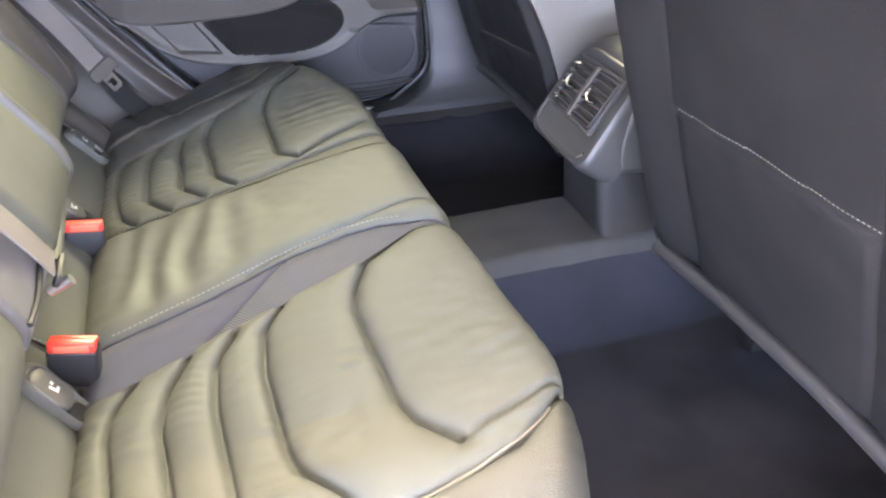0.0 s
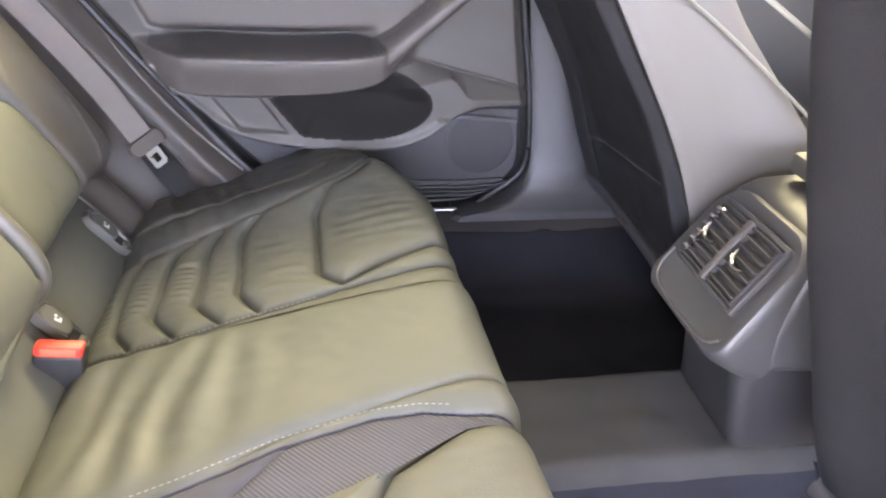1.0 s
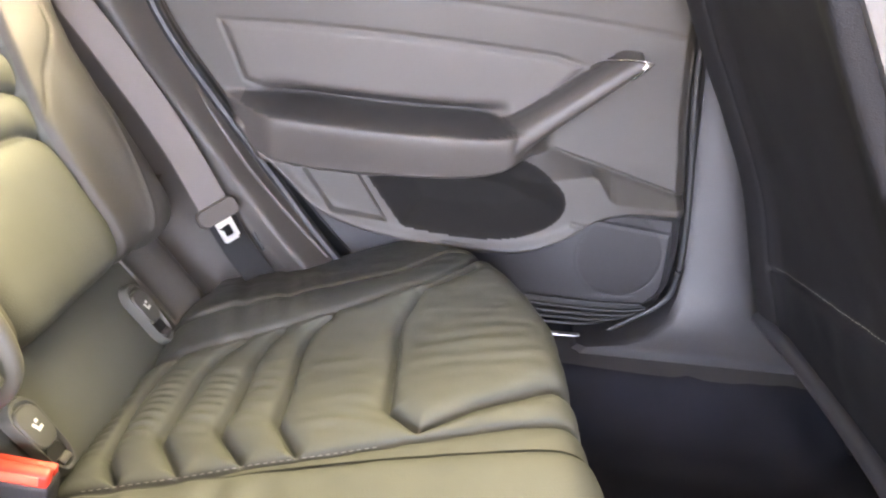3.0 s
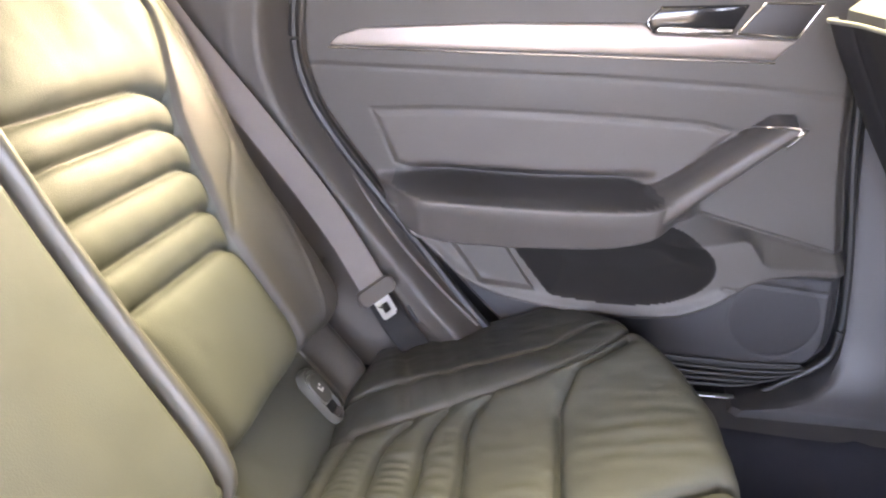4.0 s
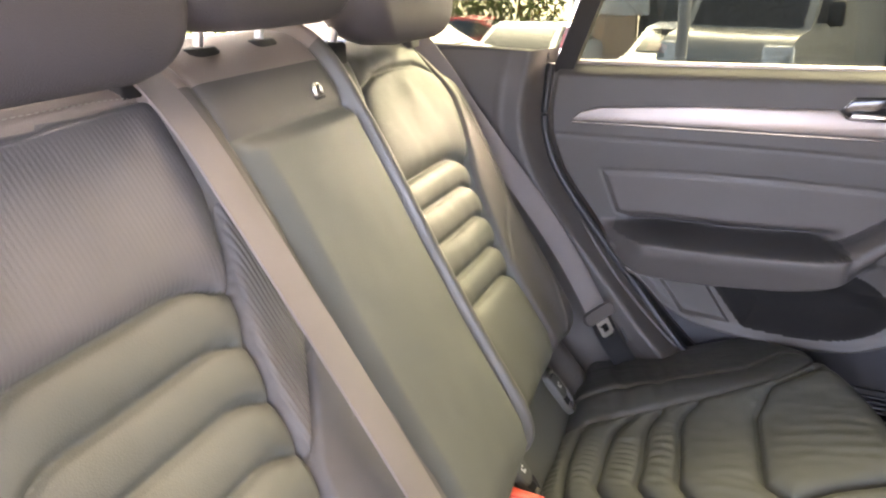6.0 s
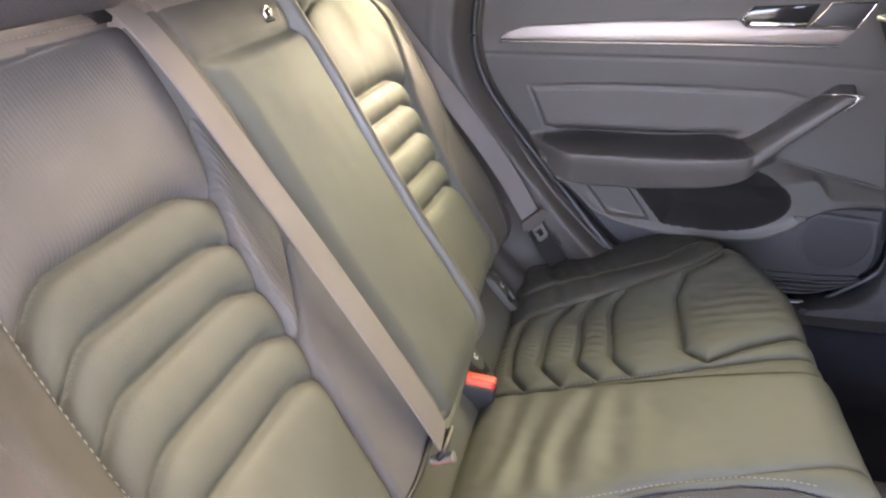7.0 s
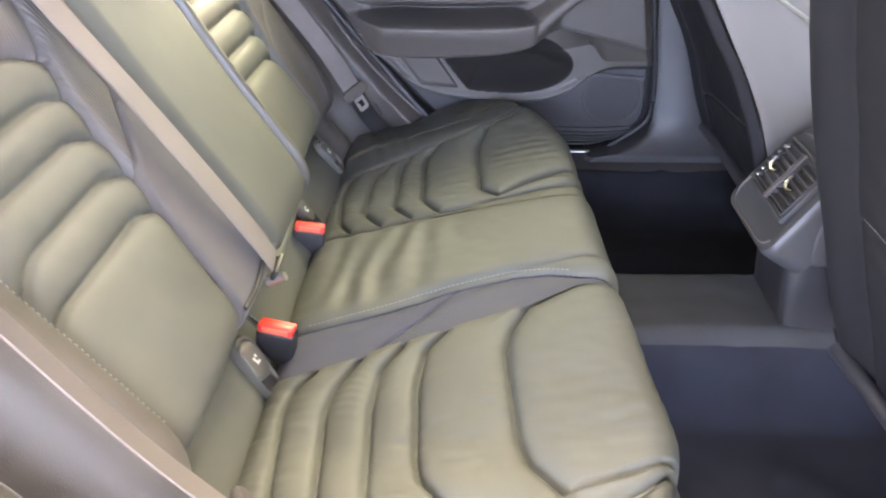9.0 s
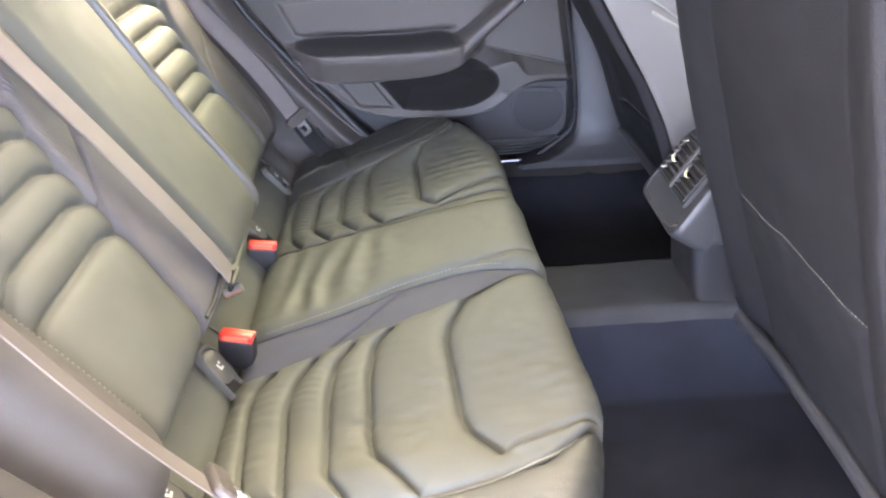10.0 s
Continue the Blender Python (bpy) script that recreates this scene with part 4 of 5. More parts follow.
    # ledge above the ridge: the darker vinyl carries the shade of this hollow
    reg[armed & (Z > at(ARM_RIDGE) + 0.002) & (X > 0.10) & (X < 0.53)] = 9
    D -= 0.035 * np.exp(-((Z - at(ARM_RIDGE) - 0.026) / 0.011) ** 2) * smooth(0.11, 0.20, X) * smooth(0.53, 0.46, X)
    # slanting pull handle
    a = np.clip((X - 0.49) / (0.690 - 0.49), 0, 1)
    path = chaikin([(0.40, 0.570), (0.47, 0.570), (0.525, 0.590), (0.60, 0.655), (0.690, 0.728), (0.76, 0.785)], 3)
    mid_z = np.interp(X, path[:, 0], path[:, 1])
    wide = 0.036 - 0.012 * a
    h = 0.080 * np.sqrt(np.clip(1 - (np.abs(Z - mid_z) / wide) ** 3, 0, 1)) * smooth(0.44, 0.55, X) * smooth(0.712, 0.700, X) * smooth(0.744, 0.735, Z)
    D = np.where(h > 0.002, np.maximum(D, smax(D, h, 0.012)), D)
    reg[(np.abs(Z - mid_z) < wide) & (X > 0.53) & (X < 0.708) & (Z < 0.742)] = 7
    # speaker field and its ring
    ring = np.hypot(X - 0.735, Z - 0.405)
    D -= 0.0006 * np.exp(-((ring - 0.072) / 0.003) ** 2)
    reg[ring < 0.071] = 8
    line = [(0.64, 0.468), (0.815, 0.452), (0.822, 0.36)]
    D -= 0.003 * np.exp(-(seam_distance(X, Z, line) / 0.003) ** 2)
    crease = [(-0.05, 0.798), (0.40, 0.790), (0.60, 0.782), (0.80, 0.768)]
    D -= 0.002 * np.exp(-(seam_distance(X, Z, crease) / 0.004) ** 2)
    D += 0.0006 * bumps(X, Z, 12, 90)
    D -= 0.02 * smooth(0.02, 0.0, (f - X)) + 0.015 * smooth(0.015, 0, X - r)
    P = np.stack([X, 0.752 - D, Z], axis=-1)
    names = {1: ("door_trim", PLASTIC, "soft grey moulded door trim"), 2: ("padded_insert", PLASTIC_PALE, "padded grey vinyl insert"),
             3: ("pocket_rim", PLASTIC, "raised rim round the pocket"), 4: ("lower_panel", SILL, "dark blue-grey lower panel"),
             5: ("door_pocket", POCKET_SHADE, "recessed pocket with its shade put into the dark lining"), 6: ("armrest", PLASTIC_PALE, "padded vinyl armrest"),
             7: ("pull_handle", PLASTIC_PALE, "slanting pull handle"), 9: ("armrest_ledge", LEDGE_SHADE, "armrest ledge with its shade put into the colour"), 8: ("speaker_grille", PLASTIC_DARK, "dark round speaker grille")}
    sheet(P, reg, names, parent)


def line_tube(pts, radius, sides=8):
    return tube(pts, radius, sides, 1)


door = thing("door_1", "closed grey rear door with padded armrest, pocket and silver trim strip", "car door", kind="structure", at=(0.4, 0.75, 0.3))
door_panel(door)
strip = [(0.003, 0.830), (0.020, 0.845), (0.055, 0.856), (0.25, 0.866), (0.477, 0.870), (0.492, 0.855), (0.605, 0.852), (0.690, 0.850), (0.664, 0.822), (0.40, 0.826), (0.20, 0.828)]
part("trim_strip", slab(strip, "y", 0.742, -0.010, 0.004), ALU, door, "brushed silver trim strip")
part("trim_line", line_tube([(0.003, 0.731, 0.826), (0.30, 0.731, 0.823), (0.664, 0.731, 0.818)], 0.0016), CHROME, door, "thin chrome line")
bez = [(0.480, 0.868), (0.500, 0.893), (0.62, 0.897), (0.600, 0.858), (0.495, 0.858)]
part("handle_bezel", slab(bez, "y", 0.746, -0.014, 0.003), GLOSS, door, "dark release handle recess")
part("release_handle", slab([(0.492, 0.858), (0.498, 0.868), (0.600, 0.866), (0.598, 0.856)], "y", 0.731, -0.016, 0.004), CHROME, door, "chrome release handle")
part("bezel_line", line_tube([(0.492, 0.732, 0.856), (0.480, 0.732, 0.869), (0.500, 0.732, 0.894)], 0.0016), CHROME, door, "chrome edge")
twe = [(0.608, 0.858), (0.640, 0.899), (0.716, 0.899), (0.689, 0.853)]
part("tweeter_grille", slab(twe, "y", 0.746, -0.012, 0.002), PLASTIC_DARK, door, "dark tweeter grille")
part("tweeter_frame", tube([(a, 0.733, b) for a, b in twe + twe[:2]], 0.0022, 8, 0), CHROME, door, "chrome outline")
part("handle_cap", slab([(0.692, 0.730), (0.698, 0.739), (0.713, 0.736), (0.701, 0.722)], "y", 0.682, -0.004, 0.001), CHROME, door, "chrome tip of the pull handle")
part("handle_line", tube([(0.632, 0.738, 0.716), (0.645, 0.726, 0.727), (0.668, 0.690, 0.735), (0.698, 0.677, 0.738), (0.706, 0.677, 0.731), (0.682, 0.672, 0.710)], 0.0017, 8, 1), CHROME, door, "thin chrome edge of the pull handle")
part("sill_cap", slab([(-0.04, 0.932), (0.78, 0.930), (0.78, 0.939), (-0.04, 0.942)], "y", 0.772, 0.03, 0.003), ALU, door, "bright window sill strip")
part("lower_recess", slab([(0.46, 0.327), (0.70, 0.322), (0.785, 0.327), (0.800, 0.317), (0.77, 0.298), (0.72, 0.284), (0.46, 0.280)], "y", 0.748, -0.006, 0.003), BLACK, door, "black recess along the foot of the door")
for k, (a, e) in enumerate(((0.794, 0.320), (0.780, 0.311), (0.762, 0.303), (0.738, 0.296))):
    part("bottom_rib", tube([(0.46, 0.737 - 0.004 * k, 0.321 - 0.011 * k), (0.66, 0.735 - 0.004 * k, 0.309 - 0.008 * k), (a - 0.03, 0.735 - 0.003 * k, e - 0.007), (a, 0.738, e)], 0.0032, 8, 2), SATIN, door, "satin black rib")
seal = [(b - 0.004, 0.735 - 0.03 * smooth(0.5, 0.3, a), a) for a, b in D_REAR[1:] if a < 0.94]
part("rear_seal", tube(seal, 0.008, 8, 2), BLACK, door, "black rubber seal")
seal = [(b + 0.004, 0.748, a) for a, b in D_FRONT[1:]]
part("front_seal", tube(seal, 0.006, 8, 2), BLACK, door, "black rubber seal")
pane = place_mesh("window_pane", bpy.data.meshes.new("window_pane"), GLASS, door, "clear side window")
pane.data.from_pydata([(-0.04, 0.785, 0.93), (0.80, 0.785, 0.925), (0.80, 0.68, 1.24), (0.10, 0.68, 1.24), (-0.04, 0.789, 0.93), (0.80, 0.789, 0.925), (0.80, 0.684, 1.24), (0.10, 0.684, 1.24)],
                      [], [(0, 1, 2, 3), (7, 6, 5, 4), (0, 4, 5, 1), (1, 5, 6, 2), (2, 6, 7, 3), (3, 7, 4, 0)])
part("window_divider", loft([[(-0.045, 0.755, 0.92), (-0.005, 0.755, 0.92), (-0.005, 0.80, 0.92), (-0.045, 0.80, 0.92)],
                             [(0.085, 0.66, 1.24), (0.125, 0.66, 1.24), (0.125, 0.70, 1.24), (0.085, 0.70, 1.24)]]), BLACK, door, "black window divider")


# ---- body shell ----
def quarter(sgn, name):
    """Moulded side trim between the backrest and the door edge."""
    q_ = thing(name, "grey moulded side trim beside the rear backrest", "side trim", kind="structure", at=(-0.05, 0.7 * sgn, 0.3))
    z = np.arange(0.30, 0.972, 0.006)
    u = np.linspace(0, 1, 60)
    r = np.interp(z, [a for a, _ in D_REAR], [b for _, b in D_REAR])[:, None] - 0.010
    X = r + 0.012 - 0.42 * u[None, :]
    Z = np.broadcast_to(z[:, None], X.shape)
    Y = 0.750 - 0.078 * smooth(0.0, 0.10, u)[None, :] - 0.012 * smooth(0.35, 0.75, u)[None, :] + 0.018 * smooth(0.90, 0.99, Z) - 0.03 * smooth(0.5, 0.36, Z) * smooth(0.3, 0.0, u)[None, :]
    Y = Y + 0.0006 * bumps(X, Z, 10, 5) - 0.003 * np.exp(-((u[None, :] - 0.20) / 0.012) ** 2)
    P = np.stack([X, sgn * Y, Z], axis=-1)
    sheet(P if sgn < 0 else P[:, ::-1], np.ones(X.shape, int), {1: ("trim_panel", TRIM, "")}, q_)
    part("sill_edge", tube([(-0.47, 0.70 * sgn, 0.972), (-0.25, 0.712 * sgn, 0.966), (-0.05, 0.745 * sgn, 0.952)], 0.010, 8, 2), PLASTIC_DARK, q_)
    part("belt_slot", box(0.006, 0.008, 0.034, (0.145, 0.665 * sgn, 0.405), (0, -30, 0), 0.002), BLACK, q_, "small dark slot")
    part("trim_edge", tube([(0.030, 0.728 * sgn, 0.628), (0.055, 0.717 * sgn, 0.596), (0.109, 0.705 * sgn, 0.524), (0.185, 0.703 * sgn, 0.437), (0.250, 0.702 * sgn, 0.374)], 0.0035, 8, 2), PLASTIC_PALE, q_, "raised front edge of the trim")
    part("shoulder_pillar", loft([[(x, sgn * y, z) for x, y, z in ring] for ring in (
        ((-0.62, 0.70, 0.98), (-0.46, 0.70, 0.98), (-0.46, 0.82, 0.98), (-0.62, 0.82, 0.98)),
        ((-0.45, 0.60, 1.27), (-0.30, 0.60, 1.27), (-0.30, 0.72, 1.27), (-0.45, 0.72, 1.27)))]), HEADLINER, q_, "pale roof pillar trim")
    return q_


quarter(1, "wall_left")
quarter(-1, "wall_right")

floor_ob = thing("floor", "dark blue-grey carpeted car floor with a raised centre tunnel", "floor", kind="structure", at=(0.8, 0, 0.15))
FLOOR_Z = 0.15
yfine = np.unique(np.r_[np.linspace(-0.665, 0.665, 240), [-0.80, 0.80]])
xf = np.linspace(-0.3, 2.2, 160)
YF, XF = np.meshgrid(yfine, xf, indexing="ij")
tun = smooth(0.175, 0.075, np.abs(YF - 0.025))
side = 0.15 * smooth(0.50, 0.56, np.abs(YF)) + 0.85 * smooth(0.55, 0.665, np.abs(YF))
ZF = FLOOR_Z + 0.155 * tun + 0.09 * side + 0.028 * np.exp(-((XF - 1.02) / 0.05) ** 2 - ((YF - 0.60) / 0.04) ** 2) + 0.006 * bumps(XF, YF, 5, 100) + 0.002 * bumps(XF, YF, 30, 101)
PF = np.stack([XF, YF, ZF], axis=-1)
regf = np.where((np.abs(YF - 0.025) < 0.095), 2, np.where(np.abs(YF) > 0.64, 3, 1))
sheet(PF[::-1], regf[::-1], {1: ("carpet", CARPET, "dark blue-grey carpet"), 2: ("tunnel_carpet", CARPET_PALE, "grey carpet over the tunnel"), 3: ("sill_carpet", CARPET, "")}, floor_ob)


def sill(sgn, name):
    t = thing(name, "grey door sill trim with a thin bright strip", "door sill", kind="structure", at=(0.6, 0.7 * sgn, 0.2))
    prof = [(0.648, 0.205), (0.660, 0.238), (0.690, 0.252), (0.74, 0.258), (0.80, 0.262), (0.80, 0.18), (0.66, 0.15)]
    rings = []
    for x in np.linspace(0.1, 1.9, 40):
        rings.append([(x, sgn * y, z) for y, z in prof])
    part("sill_trim", loft(rings), SILL, t)
    part("bright_strip", box(0.30, 0.012, 0.003, (0.665, 0.728 * sgn, 0.2615), bevel=0.001), STEEL, t, "bright strip")
    return t


sill(1, "sill_left")
sill(-1, "sill_right")


def pillar(sgn, name):
    t = thing(name, "grey middle pillar trim between the doors", "pillar", kind="structure", at=(0.95, 0.74 * sgn, 0.25))
    rings = []
    for z, x0, x1, y0 in ((0.240, 0.66, 1.22, 0.685), (0.262, 0.68, 1.20, 0.688), (0.270, 0.745, 1.15, 0.694), (0.284, 0.793, 1.12, 0.702), (0.31, 0.828, 1.08, 0.714), (0.35, 0.842, 1.05, 0.726), (0.40, 0.846, 1.03, 0.735), (0.60, 0.825, 1.01, 0.745), (0.95, 0.785, 0.97, 0.745), (1.25, 0.76, 0.92, 0.66)):
        rings.append([(x0, sgn * (y0 + 0.01), z), (x0 + 0.015, sgn * y0, z), (x1 - 0.015, sgn * y0, z), (x1, sgn * (y0 + 0.01), z), (x1, sgn * (y0 + 0.08), z), (x0, sgn * (y0 + 0.08), z)])
    part("pillar_trim", loft(rings), SILL, t)
    return t


pillar(1, "pillar_left")
pillar(-1, "pillar_right")

# roof lining, rear shelf, bulkheads
roof = thing("ceiling", "pale grey fabric roof lining", "ceiling", kind="structure", at=(0.2, 0, 1.2))
gx, gy = np.meshgrid(np.linspace(-0.40, 1.45, 40), np.linspace(-0.66, 0.66, 30), indexing="ij")
P = np.stack([gx, gy, 1.27 - 0.12 * gy * gy - 0.10 * ((gx - 0.5) / 1.2) ** 2], axis=-1)
# Glazed opening added to the unseen roof, to bring daylight onto the seats.
glazed = np.where((gx > -0.25) & (gx < 1.10) & (gy > -0.36) & (gy < 0.18), 2, 1)
sheet(P[:, ::-1], glazed[:, ::-1], {1: ("roof_lining", ROOF_CLOTH, "")}, roof)
sheet(P + np.array((0, 0, 0.045)), glazed, {1: ("roof_skin", GLOSS, "dark outer roof skin"), 2: ("added_roof_window", GLASS_ROOF, "added glass panel that lets daylight in through the unseen roof")}, roof)
part("roof_rail", tube([(-0.9, 0.69, 1.16), (0.2, 0.69, 1.26), (1.35, 0.69, 1.17)], 0.05, 10, 2), ROOF_CLOTH, roof)
part("roof_rail", tube([(-0.9, -0.69, 1.16), (0.2, -0.69, 1.26), (1.35, -0.69, 1.17)], 0.05, 10, 2), ROOF_CLOTH, roof)
shelf = part("rear_shelf", slab([(-0.36, -0.62), (-0.36, 0.62), (-0.85, 0.60), (-0.85, -0.60)], "z", 0.95, 0.03, 0.008), SHELF)
tagged(shelf, "beige-grey felt parcel shelf behind the rear backrest", "parcel shelf", kind="structure")
tail = part("wall_tail", slab([(-0.62, 0.5), (0.62, 0.5), (0.60, 0.985), (-0.60, 0.985)], "x", -0.97, 0.05, 0.02), HEADLINER)
tagged(tail, "pale tailgate trim behind the parcel shelf", "tailgate", kind="structure")
rear_glass = part("window_5", loft([[(-0.95, y, 0.99), (-0.41, y, 1.20), (-0.41, y, 1.206), (-0.95, y, 0.996)] for y in (-0.58, 0, 0.58)]), GLASS_REAR)
tagged(rear_glass, "rear window above the parcel shelf", "window", kind="structure")
wall = part("wall_rear", box(0.03, 1.6, 0.95, (-0.40, 0, 0.45), bevel=0.01), PLASTIC_DARK)
tagged(wall, "dark bulkhead behind the rear seats", "bulkhead", kind="structure")
dash = part("wall_front", loft([[(1.75, y, 0.1), (1.60, y, 0.45), (1.55, y, 0.70), (1.62, y, 0.82), (2.1, y, 0.85), (2.2, y, 0.1)] for y in (-0.75, -0.3, 0.3, 0.75)]), PLASTIC_DARK)
tagged(dash, "dark moulded dashboard across the front", "dashboard", kind="structure")
front_door = part("door_2", slab([(1.03, 0.20), (1.9, 0.20), (1.95, 0.9), (0.97, 0.93)], "y", 0.76, 0.05, 0.01), PLASTIC)
tagged(front_door, "grey front door trim beyond the front seat", "car door", kind="structure")


front_glass = part("window_3", loft([[(1.0, 0.785, 0.925), (1.95, 0.785, 0.90), (1.45, 0.69, 1.17), (0.94, 0.68, 1.24)], [(1.0, 0.789, 0.925), (1.95, 0.789, 0.90), (1.45, 0.694, 1.17), (0.94, 0.684, 1.24)]]), GLASS)
tagged(front_glass, "tinted front side window", "window", kind="structure")


body_side = part("wall_body", slab([(-0.55, 0.15), (1.05, 0.15), (1.05, 0.92), (-0.03, 0.925), (-0.55, 0.96)], "y", 0.80, 0.03, 0.005), PLASTIC_DARK)
tagged(body_side, "dark body side behind the door trim", "body side", kind="structure")
open_door = part("door_3", slab([(-0.70, 0.28), (-1.70, 0.30), (-1.72, 0.90), (-0.74, 0.93)], "x", 1.0, 0.10, 0.02), PLASTIC)
tagged(open_door, "open grey rear door on the near side", "car door", kind="structure")
screen = part("window_4", loft([[(1.44, y, 1.185), (2.14, y, 0.85), (2.15, y, 0.856), (1.445, y, 1.191)] for y in (-0.70, 0, 0.70)]), GLASS_FRONT)
tagged(screen, "front windscreen above the dashboard", "window", kind="structure")
for sgn, nm in ((1, "pillar_front_left"), (-1, "pillar_front_right")):
    post = part(nm, tube([(1.36, 0.69 * sgn, 1.17), (1.75, 0.72 * sgn, 1.03), (2.16, 0.76 * sgn, 0.86)], 0.055, 12, 2), HEADLINER)
    tagged(post, "pale front roof pillar beside the windscreen", "pillar", kind="structure")
# Added slab, out of view, that keeps the high sky off the near side.
canopy = part("ceiling_sky_block", box(14, 5.0, 0.2, (0, -4.1, 3.4), bevel=0.02), HEADLINER)
tagged(canopy, "unseen pale slab added to block high sky light on the near side", "canopy", kind="structure")
quarter_glass = part("window_2", loft([[(-0.52, 0.775, 0.965), (-0.05, 0.785, 0.935), (0.06, 0.70, 1.22), (-0.25, 0.69, 1.22)], [(-0.52, 0.779, 0.965), (-0.05, 0.789, 0.935), (0.06, 0.704, 1.22), (-0.25, 0.694, 1.22)]]), GLASS)
tagged(quarter_glass, "tinted rear quarter window", "window", kind="structure")


# ---- front seats ----
def front_seat(sgn, rear, seam_in, seam_out, yc, wide, pocket, top):
    t = thing("front_seat", "front seat with dark vinyl back, stitched map pocket and pale sides", "front seat", "front seats", at=(1.1, yc, 0.15))
    curve = chaikin(rear, 2)
    base = lambda z: np.interp(z, curve[:, 0], curve[:, 1])
    s_ = np.linspace(0.355, top, 160)
    yy = np.linspace(-1, 1, 150)
    Z, Y = np.meshgrid(s_, yy, indexing="ij")
    half = wide * np.interp(Z, [0.33, 0.5, top - 0.135, top], [0.985, 1.0, 0.985, 0.93])
    seam = 0.5 * (seam_in + seam_out) + 0.5 * (seam_out - seam_in) * Y * sgn
    X = base(Z) - 0.022 * smooth(0.60, 0.93, np.abs(Y)) + 0.020 * smooth(0.93, 1.0, np.abs(Y)) ** 2
    X += 0.004 * np.exp(-((Z - seam) / 0.004) ** 2) * (np.abs(Y) < pocket) - 0.004 * smooth(0.0, 0.02, seam - Z) * smooth(pocket, pocket - 0.06, np.abs(Y))
    for e in (-pocket, pocket):
        X += 0.0022 * np.exp(-((Y - e) / 0.010) ** 2)
    X += 0.0025 * bumps(Y * 0.25, Z, 9, 111) + 0.0012 * bumps(Y * 0.25, Z, 26, 112)
    P = np.stack([X, yc + Y * half, Z], axis=-1)
    sheet(P[:, ::-1], np.where((Z < seam) & (np.abs(Y) < pocket), 2, 1)[:, ::-1], {1: ("back_panel", FRONT_BACK, "dark vinyl back panel"), 2: ("map_pocket", FRONT_BACK, "stitched dark map pocket")}, t)
    line = []
    for r in np.linspace(-pocket + 0.02, pocket - 0.02, 60):
        i = int(np.argmin(np.abs(s_ - 0.004 - (0.5 * (seam_in + seam_out) + 0.5 * (seam_out - seam_in) * r * sgn))))
        line.append(tuple(P[i, int((r * 0.5 + 0.5) * 149)] + np.array((-0.001, 0, 0))))
    place_mesh("stitching", stitches(line, 0.004, 0.002), THREAD, t, "pale thread stitching")
    # padded sides and front of the backrest, with a rolled top above the dark panel
    rings = []
    up = top - 0.885
    zk, wk, dk = (0.34, 0.6, 0.71 + up, 0.78 + up, 0.83 + up, top, top + 0.04, top + 0.055), (0.985, 1.0, 0.99, 0.98, 0.96, 0.93, 0.86, 0.74), (0.26, 0.24, 0.20, 0.178, 0.172, 0.14, 0.10, 0.07)
    for z in (*np.linspace(0.34, top, 22), *(top + d_ for d_ in (0.015, 0.030, 0.043, 0.052, 0.057))):
        w, d = wide * np.interp(z, zk, wk), np.interp(z, zk, dk)
        x0 = base(min(z, top + 0.005)) - 0.002 + 1.6 * max(0, z - top - 0.02)
        ring = [(x0, -w + 0.006), (x0 + 0.012, -w), (x0 + d * 0.8, -w), (x0 + d, -w * 0.88), (x0 + d * 0.6, -w * 0.5), (x0 + d * 0.6, w * 0.5), (x0 + d, w * 0.88), (x0 + d * 0.8, w), (x0 + 0.012, w), (x0, w - 0.006), (x0 + (0.03 if z < top - 0.005 else 0.0), 0)]
        rings.append([(a, yc + e, z) for a, e in chaikin(ring, 2, True)])
    part("backrest_shell", loft(rings), FRONT_SIDE, t, "pale grey padded sides and rolled top")
    inner = yc - wide * sgn
    top_edge = [(float(base(top)) - 0.006 - 0.022 * smooth(0.60, 0.93, abs(r)) + 0.020 * smooth(0.93, 1.0, abs(r)) ** 2, yc + r * wide * 0.93, top + 0.002) for r in np.linspace(-1, 1, 21)]
    part("top_welt", tube(top_edge, 0.0028, 8, 1), WELT, t, "pale stitched welt over the back panel")
    side = [(0.738, 0.878), (0.814, 0.832), (0.909, 0.770), (1.02, 0.685), (1.10, 0.62)]
    part("side_piping", tube([(x + float(base(0.6)) - 0.876, inner + 0.002 * sgn * (k == 0) - 0.001 * sgn, z) for k, (x, z) in enumerate(side)], 0.0022, 8, 2), WELT, t, "pale piping on the side")
    cu = []
    for x, h in ((1.02, 0.06), (1.06, 0.10), (1.2, 0.12), (1.42, 0.14), (1.47, 0.10)):
        cu.append([(x, yc + p, 0.36 + c + h * 0.5) for p, c in rounded(0.49, h, 0.03)])
    part("seat_cushion", loft(cu), FRONT_SIDE, t)
    zb = 0.362
    part("lower_bar", tube([(float(base(zb)) - 0.010 - 0.012 * abs(r) ** 3, yc + 0.94 * wide * r, zb + 0.006 * r * sgn) for r in (-1, -0.5, 0, 0.5, 1)], 0.013, 12, 1), SILL, t, "dark plastic lower edge")
    part("bar_end", tube([(float(base(0.39)) - 0.024, yc - 0.95 * wide * sgn, 0.398), (float(base(0.37)) - 0.018, yc - 0.93 * wide * sgn, 0.366)], 0.004, 8, 0), CHROME, t, "small bright clip")
    for d in (-0.18, 0.18):
        part("seat_rail", box(0.50, 0.04, 0.05, (1.36, yc + d, FLOOR_Z + 0.028), bevel=0.006), PLASTIC_DARK, t, "dark floor rail")
        part("rail_leg", box(0.06, 0.03, 0.20, (1.16, yc + d, FLOOR_Z + 0.13), bevel=0.006), PLASTIC_DARK, t, "dark seat leg")
    pad = []
